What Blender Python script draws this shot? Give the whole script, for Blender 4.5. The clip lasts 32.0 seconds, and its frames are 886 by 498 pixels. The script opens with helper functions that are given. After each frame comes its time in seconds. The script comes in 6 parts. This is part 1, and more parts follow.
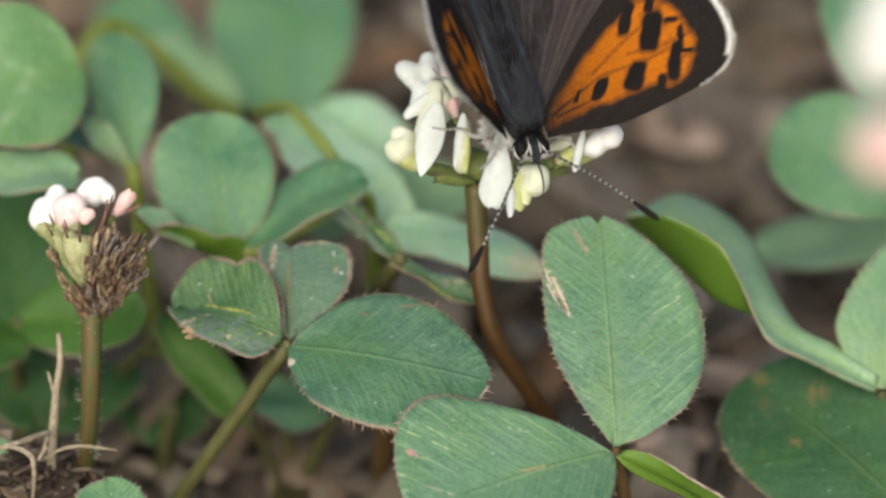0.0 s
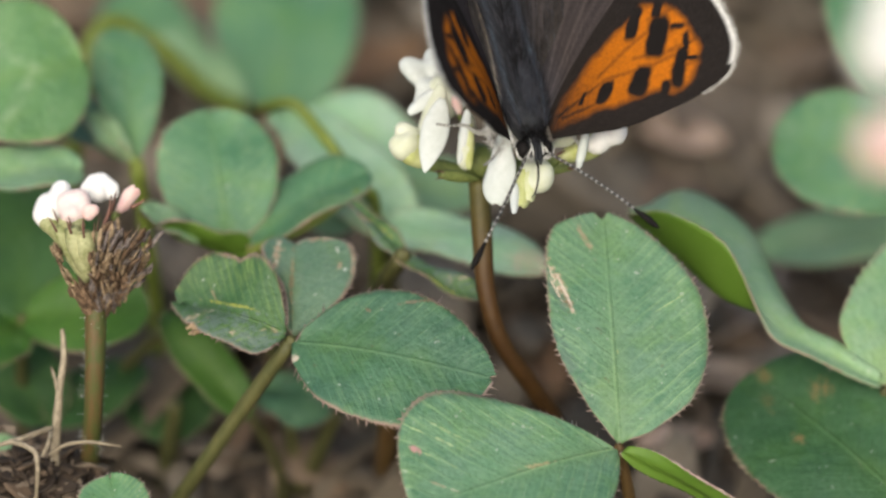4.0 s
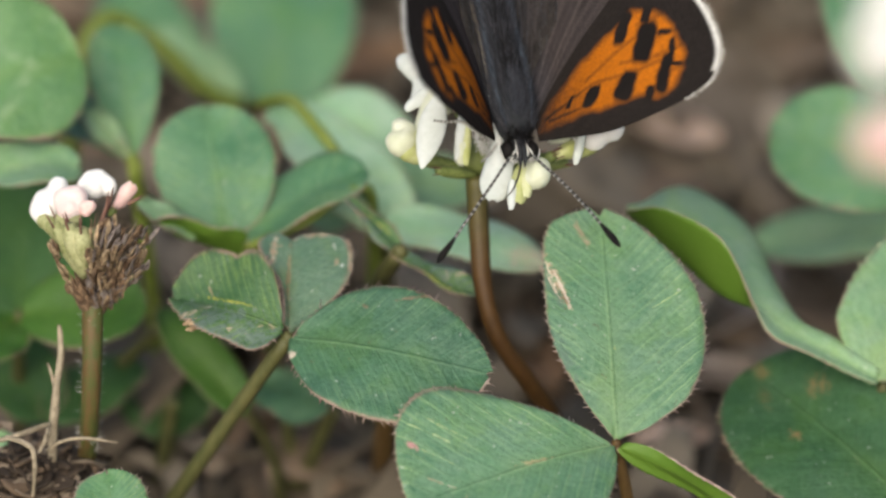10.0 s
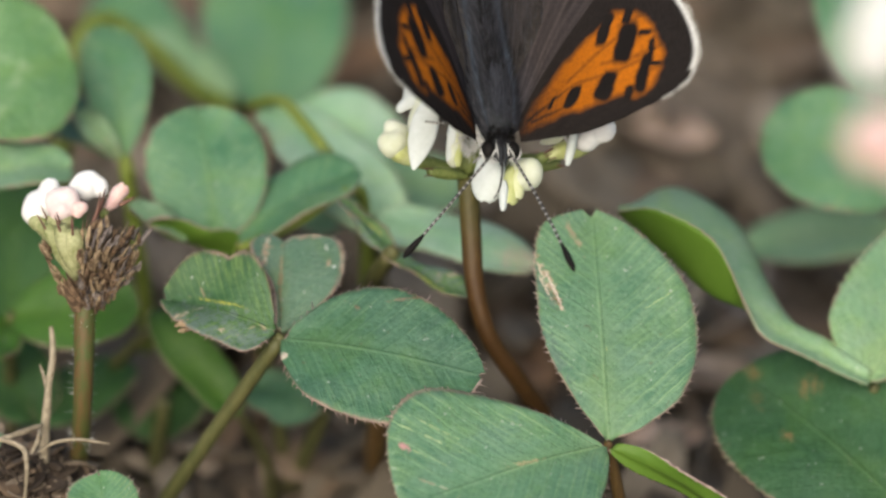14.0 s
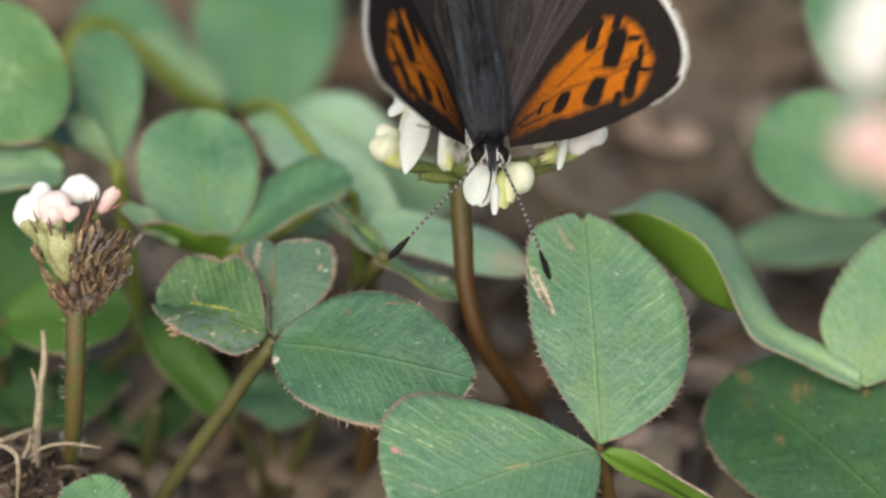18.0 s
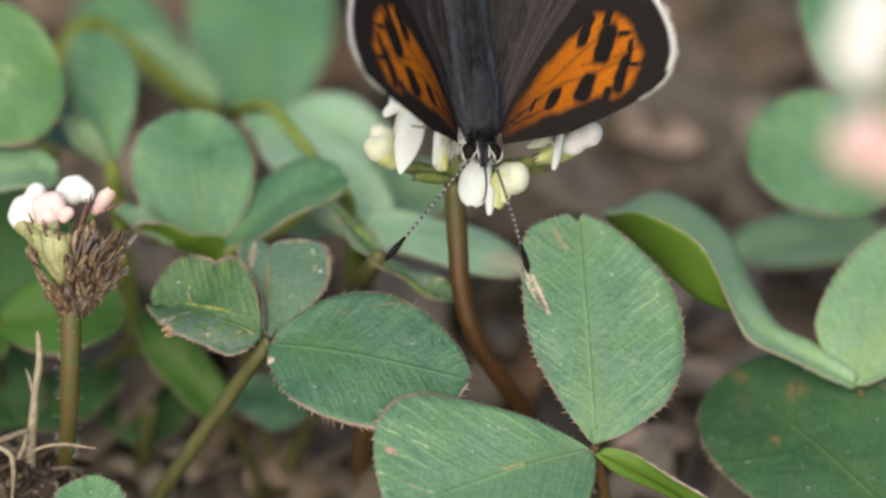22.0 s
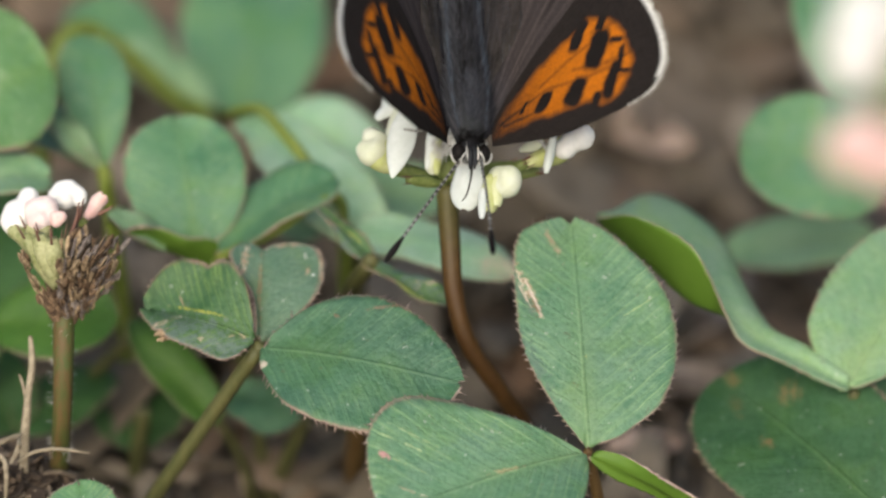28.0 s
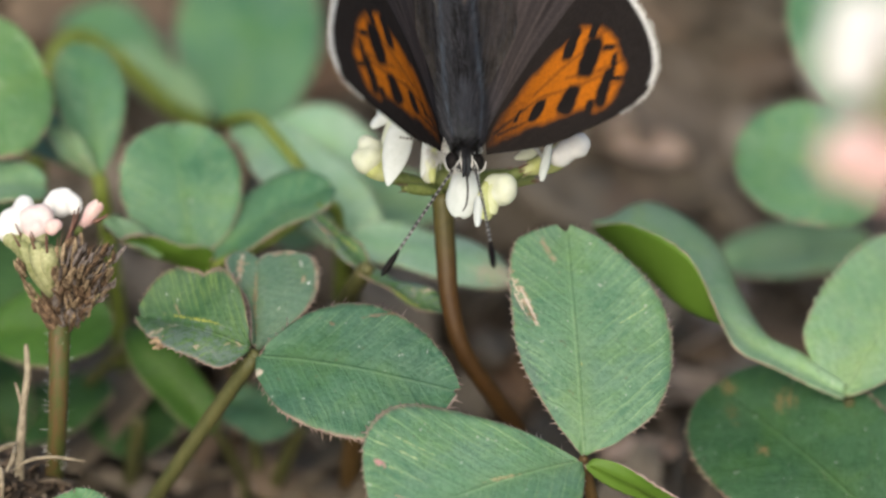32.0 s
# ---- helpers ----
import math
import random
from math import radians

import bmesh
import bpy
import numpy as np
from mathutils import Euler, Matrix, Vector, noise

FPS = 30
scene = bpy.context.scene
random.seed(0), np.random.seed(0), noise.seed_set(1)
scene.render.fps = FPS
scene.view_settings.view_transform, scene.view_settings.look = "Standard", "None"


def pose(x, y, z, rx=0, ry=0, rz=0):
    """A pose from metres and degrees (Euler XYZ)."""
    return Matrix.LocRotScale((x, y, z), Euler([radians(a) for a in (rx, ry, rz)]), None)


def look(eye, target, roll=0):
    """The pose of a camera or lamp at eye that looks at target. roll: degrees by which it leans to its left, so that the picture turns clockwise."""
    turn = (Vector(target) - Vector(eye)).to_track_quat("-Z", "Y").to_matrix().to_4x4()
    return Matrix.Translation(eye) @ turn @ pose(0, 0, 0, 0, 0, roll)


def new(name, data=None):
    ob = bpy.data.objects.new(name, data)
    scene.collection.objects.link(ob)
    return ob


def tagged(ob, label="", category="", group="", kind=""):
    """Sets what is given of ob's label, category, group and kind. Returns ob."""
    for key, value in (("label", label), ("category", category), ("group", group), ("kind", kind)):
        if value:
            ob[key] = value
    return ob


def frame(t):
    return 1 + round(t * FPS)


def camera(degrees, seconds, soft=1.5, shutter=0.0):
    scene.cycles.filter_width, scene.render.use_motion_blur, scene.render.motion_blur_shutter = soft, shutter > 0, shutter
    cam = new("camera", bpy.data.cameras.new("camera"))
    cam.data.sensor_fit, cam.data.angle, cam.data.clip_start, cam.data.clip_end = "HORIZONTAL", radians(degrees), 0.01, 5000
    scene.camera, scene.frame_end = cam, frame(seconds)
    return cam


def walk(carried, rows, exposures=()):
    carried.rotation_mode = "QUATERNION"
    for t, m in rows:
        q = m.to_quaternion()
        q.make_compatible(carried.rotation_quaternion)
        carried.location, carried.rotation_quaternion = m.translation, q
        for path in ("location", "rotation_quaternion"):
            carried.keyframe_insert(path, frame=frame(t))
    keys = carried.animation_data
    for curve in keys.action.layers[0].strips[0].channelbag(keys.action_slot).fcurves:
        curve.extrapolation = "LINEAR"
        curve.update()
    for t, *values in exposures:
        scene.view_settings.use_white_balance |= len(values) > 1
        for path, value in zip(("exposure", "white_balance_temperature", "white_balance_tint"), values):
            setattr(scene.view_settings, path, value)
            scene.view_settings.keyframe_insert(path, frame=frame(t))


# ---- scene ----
# All lengths below are in millimetres, turned into metres by MM.
MM = 0.001
EYE = (0.0, -0.246, 0.2043)

# camera: a long close-up lens, hand-held, that only sways
cam = camera(11.42, 32.0, soft=2.6)
cam.data.dof.use_dof = True
cam.data.dof.focus_distance = 0.2970
cam.data.dof.aperture_fstop = 18.0
CAM_ROWS = [
    (0, *EYE, 55.000, -0.000, 0.000), (0.5, *EYE, 55.000, 0.013, 0.003),
    (1, *EYE, 55.000, 0.015, 0.012), (1.5, *EYE, 55.000, 0.002, 0.026),
    (2, *EYE, 54.995, -0.020, 0.045), (2.5, *EYE, 54.983, -0.034, 0.061),
    (3, *EYE, 54.971, -0.038, 0.073), (3.5, *EYE, 54.962, -0.030, 0.077),
    (5.5, *EYE, 54.928, -0.048, 0.120), (6, *EYE, 54.927, -0.057, 0.130),
    (6.5, *EYE, 54.925, -0.045, 0.124), (7, *EYE, 54.923, -0.042, 0.115),
    (7.5, *EYE, 54.920, -0.055, 0.111), (8, *EYE, 54.918, -0.056, 0.102),
    (8.5, *EYE, 54.914, -0.050, 0.084), (9, *EYE, 54.905, -0.053, 0.072),
    (9.5, *EYE, 54.899, -0.051, 0.057), (10, *EYE, 54.904, -0.045, 0.045),
    (10.5, *EYE, 54.914, -0.056, 0.045), (11, *EYE, 54.919, -0.066, 0.042),
    (11.5, *EYE, 54.923, -0.069, 0.031), (12, *EYE, 54.926, -0.075, 0.014),
    (12.5, *EYE, 54.923, -0.076, -0.017), (13, *EYE, 54.917, -0.077, -0.042),
    (13.5, *EYE, 54.915, -0.078, -0.053), (14, *EYE, 54.918, -0.080, -0.058),
    (14.5, *EYE, 54.925, -0.085, -0.068), (16.5, *EYE, 54.947, -0.120, -0.129),
    (17, *EYE, 54.955, -0.117, -0.139), (17.5, *EYE, 54.962, -0.124, -0.146),
    (18, *EYE, 54.968, -0.130, -0.156), (18.5, *EYE, 54.968, -0.126, -0.172),
    (19, *EYE, 54.965, -0.117, -0.193), (19.5, *EYE, 54.962, -0.122, -0.202),
    (20, *EYE, 54.957, -0.132, -0.208), (20.5, *EYE, 54.953, -0.123, -0.226),
    (21, *EYE, 54.956, -0.121, -0.235), (21.5, *EYE, 54.964, -0.121, -0.241),
    (22, *EYE, 54.974, -0.112, -0.249), (22.5, *EYE, 54.985, -0.122, -0.246),
    (23, *EYE, 55.002, -0.144, -0.247), (23.5, *EYE, 55.021, -0.150, -0.269),
    (24, *EYE, 55.042, -0.140, -0.298), (24.5, *EYE, 55.051, -0.117, -0.334),
    (25, *EYE, 55.041, -0.088, -0.372), (25.5, *EYE, 55.019, -0.060, -0.402),
    (27.5, *EYE, 55.013, -0.064, -0.391), (28, *EYE, 55.020, -0.053, -0.408),
    (28.5, *EYE, 55.035, -0.061, -0.413), (29, *EYE, 55.068, -0.061, -0.423),
    (29.5, *EYE, 55.109, -0.045, -0.439), (30, *EYE, 55.140, -0.038, -0.444),
    (30.5, *EYE, 55.156, -0.034, -0.449), (31, *EYE, 55.160, -0.037, -0.456),
    (31.5, *EYE, 55.148, -0.053, -0.460), (32, *EYE, 55.123, -0.071, -0.465)]
walk(cam, [(t, pose(x, y, z, rx, ry, rz)) for t, x, y, z, rx, ry, rz in CAM_ROWS], exposures=[(0, 0.68, 6950, 4), (32, 0.68, 6950, 4)])

# light: a bright overcast sky and a very soft sun behind thin cloud
world = bpy.data.worlds.new("sky")
scene.world = world
world.use_nodes = True
sky = world.node_tree.nodes.new("ShaderNodeTexSky")
sky.sky_type, sky.sun_disc = "NISHITA", False
sky.sun_elevation, sky.sun_rotation = radians(44), radians(194)
sky.air_density, sky.dust_density, sky.ozone_density = 1.0, 4.0, 1.0
world.node_tree.links.new(sky.outputs[0], world.node_tree.nodes["Background"].inputs[0])
world.node_tree.nodes["Background"].inputs[1].default_value = 0.13
sun_data = bpy.data.lights.new("sun", "SUN")
sun_data.energy, sun_data.angle, sun_data.color = 1.75, radians(40), (1.0, 0.96, 0.9)
sun = new("sun", sun_data)
sun.matrix_world = look((-0.3, -1.2, 1.2), (0, 0, 0))


# ---- materials ----
class Nodes:
    """Builds one node material."""

    def __init__(self, name):
        self.mat = bpy.data.materials.new(name)
        self.mat.use_nodes = True
        self.tree = self.mat.node_tree
        self.bsdf = self.tree.nodes["Principled BSDF"]
        self.out = self.tree.nodes["Material Output"]

    def node(self, kind):
        return self.tree.nodes.new("ShaderNode" + kind)

    def uv(self, layer):
        n = self.node("UVMap")
        n.uv_map = layer
        return n.outputs[0]

    def put(self, value, socket):
        if isinstance(value, bpy.types.NodeSocket):
            self.tree.links.new(value, socket)
        else:
            socket.default_value = value

    def math(self, op, a, b=0.0, c=0.0, clamp=False):
        n = self.node("Math")
        n.operation, n.use_clamp = op, clamp
        for i, v in enumerate((a, b, c)):
            self.put(v, n.inputs[i])
        return n.outputs[0]

    def step(self, value, lo, hi, a=0.0, b=1.0):
        n = self.node("MapRange")
        n.interpolation_type = "SMOOTHSTEP"
        for i, v in enumerate((value, lo, hi, a, b)):
            self.put(v, n.inputs[i])
        return n.outputs[0]

    def mix(self, f, a, b, blend="MIX"):
        n = self.node("Mix")
        n.data_type, n.blend_type = "RGBA", blend
        self.put(f, n.inputs[0])
        for v, s in ((a, n.inputs[6]), (b, n.inputs[7])):
            self.put((*v, 1.0) if isinstance(v, tuple) else v, s)
        return n.outputs[2]

    def noise(self, scale, detail=4.0, rough=0.55, vector=None, warp=0.0):
        n = self.node("TexNoise")
        n.inputs["Scale"].default_value, n.inputs["Detail"].default_value = scale, detail
        n.inputs["Roughness"].default_value, n.inputs["Distortion"].default_value = rough, warp
        if vector is not None:
            self.put(vector, n.inputs["Vector"])
        return n.outputs[0]

    def place(self):
        return self.node("TexCoord").outputs["Object"]

    def random(self):
        return self.node("ObjectInfo").outputs["Random"]

    def bump(self, height, strength, distance):
        n = self.node("Bump")
        n.inputs["Strength"].default_value, n.inputs["Distance"].default_value = strength, distance
        self.put(height, n.inputs["Height"])
        self.tree.links.new(n.outputs[0], self.bsdf.inputs["Normal"])

    def finish(self, color, rough=0.5, sheer=0.0, sheer_color=None, spec=0.5):
        self.put((*color, 1.0) if isinstance(color, tuple) else color, self.bsdf.inputs["Base Color"])
        self.put(rough, self.bsdf.inputs["Roughness"])
        self.bsdf.inputs["Specular IOR Level"].default_value = spec
        if sheer > 0:
            tr = self.node("BsdfTranslucent")
            c = sheer_color if sheer_color is not None else color
            self.put((*c, 1.0) if isinstance(c, tuple) else c, tr.inputs[0])
            m = self.node("MixShader")
            m.inputs[0].default_value = sheer
            self.tree.links.new(self.bsdf.outputs[0], m.inputs[1])
            self.tree.links.new(tr.outputs[0], m.inputs[2])
            self.tree.links.new(m.outputs[0], self.out.inputs[0])
        return self.mat


def leaf_material(name, deep, light, vein, wear=0.0, pale=0.0, rough=0.45, veins=13.0, vein_gain=0.5, scars=()):
    """A clover leaflet: lateral veins, midrib, reddish margin, dust, dry patches. scars: place along and across, length, width, lean."""
    n = Nodes(name)
    su, sr = n.node("SeparateXYZ"), n.node("SeparateXYZ")
    n.put(n.uv("leaf"), su.inputs[0])
    n.put(n.uv("rim"), sr.inputs[0])
    u, across, v = su.outputs[0], su.outputs[1], n.math("ABSOLUTE", su.outputs[1])
    w = n.math("ABSOLUTE", sr.outputs[0])
    obj = n.place()
    rnd = n.random()
    wob = n.noise(350.0, 2.0, 0.5, obj)
    big = n.noise(150.0, 4.0, 0.62, obj)
    mid_scale = n.noise(800.0, 4.0, 0.6, obj)
    fine = n.noise(3200.0, 3.0, 0.6, obj)
    col = n.mix(n.step(big, 0.38, 0.62), deep, light)
    col = n.mix(n.math("MULTIPLY", rnd, 0.35), col, light)
    # a grey-blue bloom in broad patches, warmer green between them
    bloom = n.step(n.noise(210.0, 3.0, 0.6, obj, 0.4), 0.44, 0.66, 0.0, 0.55)
    col = n.mix(bloom, col, (light[0] * 1.10, light[1] * 0.95, light[2] * 1.18))
    col = n.mix(n.step(n.noise(270.0, 3.0, 0.6, obj, 0.8), 0.46, 0.66, 0.0, 0.45), col, (light[0] * 1.2, light[1] * 1.08, light[2] * 0.6))
    col = n.mix(n.step(n.noise(1400.0, 4.0, 0.65, obj), 0.42, 0.68, 0.0, 0.6), col, (light[0] * 1.35, light[1] * 1.15, light[2] * 1.25))
    # lateral veins run forward from the midrib and fork once, with fine streaks between them
    run = n.math("SUBTRACT", u, n.math("MULTIPLY", v, 0.9))
    run = n.math("ADD", run, n.math("MULTIPLY", n.math("MULTIPLY", v, v), 0.35))
    run = n.math("ADD", run, n.math("MULTIPLY", wob, 0.045))
    run = n.math("ADD", run, n.math("MULTIPLY", mid_scale, 0.010))
    major = n.step(n.math("ABSOLUTE", n.math("SINE", n.math("MULTIPLY", run, veins * math.pi))), 0.0, 0.34, 1.0, 0.0)
    forked = n.math("ADD", n.math("MULTIPLY", run, veins * 2.0 * math.pi), n.math("MULTIPLY", v, 4.0))
    minor = n.step(n.math("ABSOLUTE", n.math("SINE", forked)), 0.0, 0.45, 0.45, 0.0)
    side = n.math("MAXIMUM", major, n.math("MULTIPLY", minor, n.step(w, 0.1, 0.5)))
    lane = n.node("CombineXYZ")
    n.put(n.math("MULTIPLY", run, 34.0), lane.inputs[0])
    n.put(n.math("MULTIPLY", across, 3.5), lane.inputs[1])
    n.put(n.math("MULTIPLY", rnd, 40.0), lane.inputs[2])
    thread = n.noise(1.0, 3.0, 0.6, lane.outputs[0])
    streak = n.step(thread, 0.5, 0.72)
    outer = n.step(w, 0.05, 0.8, 0.3, 1.0)
    patch = n.step(n.noise(420.0, 3.0, 0.55, obj), 0.36, 0.66, 0.12, 1.0)
    col = n.mix(n.math("MULTIPLY", n.step(thread, 0.30, 0.50, 1.0, 0.0), 0.24), col, (deep[0] * 0.72, deep[1] * 0.74, deep[2] * 0.80))
    f = n.math("MULTIPLY", n.math("MULTIPLY", n.math("MAXIMUM", n.math("MULTIPLY", side, patch), n.math("MULTIPLY", streak, 0.6)), outer), vein_gain)
    col = n.mix(f, col, vein)
    # a yellower stripe follows the midrib, strongest near the joint
    warm = n.math("MULTIPLY", n.step(n.math("ADD", v, n.math("MULTIPLY", wob, 0.08)), 0.02, 0.16, 0.32, 0.0), n.step(u, 0.15, 0.85, 1.0, 0.25))
    col = n.mix(warm, col, (min(light[0] * 1.7, 0.3), light[1] * 1.25, light[2] * 0.7))
    mid = n.step(v, 0.001, 0.012, 1.0, 0.0)
    col = n.mix(n.math("MULTIPLY", n.math("MULTIPLY", mid, patch), n.step(u, 0.2, 0.9, 0.40, 0.12)), col, vein)
    col = n.mix(n.step(fine, 0.4, 0.8, 0.0, 0.35), col, (deep[0] * 0.6, deep[1] * 0.65, deep[2] * 0.6))
    if pale > 0:
        arrow = n.math("ABSOLUTE", n.math("SUBTRACT", n.math("ADD", u, n.math("MULTIPLY", v, 0.9)), 0.66))
        arrow = n.math("MULTIPLY", n.math("MULTIPLY", n.step(arrow, 0.01, 0.10, 1.0, 0.0), pale), n.step(mid_scale, 0.35, 0.6))
        col = n.mix(arrow, col, (0.36, 0.47, 0.30))
    # reddish-brown margin, dust and dry spots
    edge = n.step(n.math("ADD", w, n.math("MULTIPLY", n.math("SUBTRACT", wob, 0.5), 0.08)), 0.955 - wear * 0.2, 0.994 - wear * 0.05)
    col = n.mix(n.math("MULTIPLY", edge, n.step(mid_scale, 0.36, 0.6, 0.25, 0.85)), col, n.mix(wob, (0.17, 0.085, 0.075), (0.44, 0.32, 0.26)))
    dust = n.step(n.noise(2600.0, 1.0, 0.4, obj), 0.73, 0.79)
    col = n.mix(n.math("MULTIPLY", dust, 0.45), col, (0.5, 0.52, 0.46))
    pits = n.step(n.noise(1900.0, 2.0, 0.5, obj), 0.70, 0.76)
    col = n.mix(n.math("MULTIPLY", pits, 0.45), col, (0.10, 0.075, 0.045))
    tan = n.mix(mid_scale, (0.20, 0.11, 0.06), (0.62, 0.50, 0.36))
    blot = n.noise(520.0, 5.0, 0.65, obj, 0.6)
    dry = n.step(blot, 0.70 - wear * 0.16, 0.76 - wear * 0.16)
    col = n.mix(n.math("MULTIPLY", dry, 0.85 if wear else 0.4), col, tan)
    if scars:
        crumb = n.noise(2300.0, 4.0, 0.7, obj)
        rag = n.math("ADD", n.math("MULTIPLY", n.math("SUBTRACT", thread, 0.5), 4.5), n.math("MULTIPLY", n.math("SUBTRACT", crumb, 0.47), 8.0))
        husk = n.mix(n.step(thread, 0.46, 0.62), n.mix(n.step(thread, 0.3, 0.44), (0.15, 0.085, 0.05), (0.40, 0.29, 0.20)), (0.70, 0.62, 0.52))
    for at, off, long, wide, lean, *tone in scars:
        du = n.math("SUBTRACT", u, at)
        dv = n.math("SUBTRACT", n.math("SUBTRACT", across, off), n.math("MULTIPLY", du, lean))
        r = n.math("ADD", n.math("POWER", n.math("ABSOLUTE", n.math("DIVIDE", du, long)), 2.0), n.math("POWER", n.math("ABSOLUTE", n.math("DIVIDE", dv, wide)), 2.0))
        r = n.math("ADD", r, rag)
        col = n.mix(n.step(r, 0.0, 1.5, 0.85, 0.0), col, tone[0] if tone else husk)
    height = n.math("ADD", n.math("MULTIPLY", side, -0.12), n.math("ADD", n.math("MULTIPLY", fine, 0.3), n.math("MULTIPLY", mid, -0.4)))
    height = n.math("ADD", height, n.math("ADD", n.math("MULTIPLY", mid_scale, 1.2), n.math("MULTIPLY", thread, 0.2)))
    n.bump(height, 0.85, 0.0002)
    return n.finish(col, n.step(fine, 0.3, 0.7, rough - 0.05, rough + 0.15), 0.22, n.mix(0.5, col, (0.16, 0.30, 0.02)), 0.4)


LEAF = leaf_material("leaf_green", (0.040, 0.140, 0.074), (0.090, 0.216, 0.112), (0.29, 0.40, 0.16), vein_gain=0.6)
LEAF_SCARRED = leaf_material("leaf_scarred", (0.042, 0.130, 0.076), (0.102, 0.214, 0.124), (0.28, 0.42, 0.20), vein_gain=0.58, scars=((0.37, -0.20, 0.14, 0.035, -0.5, (0.065, 0.125, 0.095)), (0.66, -0.22, 0.12, 0.03, -0.33, (0.075, 0.13, 0.10)), (0.69, -0.205, 0.115, 0.020, -0.33), (0.60, -0.172, 0.05, 0.010, -0.4), (0.73, -0.235, 0.075, 0.006, -0.30, (0.56, 0.46, 0.36)), (0.65, -0.185, 0.085, 0.006, -0.38, (0.60, 0.50, 0.42)), (0.67, -0.225, 0.07, 0.005, -0.42, (0.56, 0.46, 0.36)), (0.915, -0.095, 0.075, 0.016, -0.48, (0.33, 0.25, 0.17)), (0.60, 0.272, 0.045, 0.007, 1.9, (0.34, 0.45, 0.20)), (0.567, 0.40, 0.014, 0.009, 0.0, (0.8, 0.8, 0.76)), (0.387, 0.017, 0.010, 0.005, 0.0, (0.40, 0.40, 0.12))))
LEAF_STREAKED = leaf_material("leaf_streaked", (0.042, 0.130, 0.076), (0.106, 0.222, 0.130), (0.30, 0.44, 0.21), vein_gain=0.66, scars=((0.78, 0.265, 0.09, 0.007, 1.09, (0.40, 0.48, 0.24)), (0.76, 0.325, 0.06, 0.006, 1.2, (0.38, 0.46, 0.24)), (0.84, 0.20, 0.06, 0.007, 1.1, (0.36, 0.46, 0.22)), (0.70, 0.26, 0.05, 0.006, 1.1, (0.30, 0.42, 0.2)), (0.90, 0.27, 0.02, 0.025, 0.9, (0.50, 0.22, 0.24)), (0.40, 0.012, 0.08, 0.010, 0.1, (0.42, 0.36, 0.20)), (0.86, 0.06, 0.05, 0.006, 0.9), (0.83, -0.1, 0.05, 0.006, -1.0)))
LEAF_DEEP = leaf_material("leaf_bluish", (0.022, 0.080, 0.050), (0.054, 0.142, 0.078), (0.18, 0.32, 0.15), vein_gain=0.52, scars=((0.31, -0.227, 0.05, 0.008, 0.4, (0.16, 0.11, 0.07)), (0.565, -0.30, 0.07, 0.010, -0.3, (0.17, 0.11, 0.075)), (0.03, 0.10, 0.03, 0.02, 0.0, (0.55, 0.45, 0.38))))
LEAF_WORN = leaf_material("leaf_worn", (0.024, 0.082, 0.032), (0.046, 0.118, 0.046), (0.26, 0.38, 0.10), wear=0.28, vein_gain=0.75, scars=((0.50, -0.24, 0.9, 0.26, 0.0, (0.105, 0.150, 0.130)), (0.73, -0.130, 0.10, 0.035, -0.92), (0.53, 0.080, 0.22, 0.014, -0.05, (0.36, 0.36, 0.06)), (0.70, 0.150, 0.05, 0.015, 1.2), (0.376, -0.187, 0.03, 0.03, 0.0, (0.55, 0.42, 0.30)), (0.57, 0.51, 0.10, 0.02, 0.1)))
LEAF_DRY = leaf_material("leaf_drying", (0.060, 0.135, 0.090), (0.105, 0.19, 0.13), (0.30, 0.36, 0.18), wear=0.28, vein_gain=0.35, scars=((0.5, -0.01, 0.55, 0.018, 0.0, (0.24, 0.18, 0.11)), (0.985, 0.20, 0.035, 0.22, 0.0), (0.86, 0.384, 0.035, 0.012, -0.3, (0.66, 0.64, 0.58)), (0.654, 0.46, 0.02, 0.014, 0.0, (0.70, 0.70, 0.68)), (0.69, 0.41, 0.04, 0.02, 0.2), (0.60, 0.53, 0.2, 0.02, 0.0), (0.80, -0.16, 0.20, 0.03, 0.1)))
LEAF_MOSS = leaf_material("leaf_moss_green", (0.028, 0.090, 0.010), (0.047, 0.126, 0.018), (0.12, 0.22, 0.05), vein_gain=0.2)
LEAF_PALE = leaf_material("leaf_pale", (0.128, 0.260, 0.138), (0.188, 0.330, 0.184), (0.27, 0.37, 0.2), rough=0.38, vein_gain=0.25)
LEAF_CURL = leaf_material("leaf_pale_curled", (0.165, 0.305, 0.170), (0.230, 0.380, 0.220), (0.30, 0.41, 0.24), rough=0.4, vein_gain=0.25, scars=((0.42, -0.32, 0.06, 0.03, 0.0, (0.50, 0.40, 0.31)),))
LEAF_SILVER = leaf_material("leaf_silvery", (0.25, 0.43, 0.27), (0.34, 0.53, 0.36), (0.33, 0.44, 0.26), rough=0.4, vein_gain=0.2)
LEAF_TIPPED = leaf_material("leaf_silvery_dry_tip", (0.25, 0.43, 0.27), (0.34, 0.53, 0.36), (0.33, 0.44, 0.26), rough=0.4, vein_gain=0.2, scars=((1.0, 0.0, 0.20, 0.14, 0.0, (0.52, 0.44, 0.33)), (0.75, -0.20, 0.3, 0.02, 0.3, (0.48, 0.42, 0.32))))
LEAF_MARKED = leaf_material("leaf_marked", (0.070, 0.178, 0.070), (0.10, 0.225, 0.086), (0.23, 0.34, 0.15), pale=0.35)
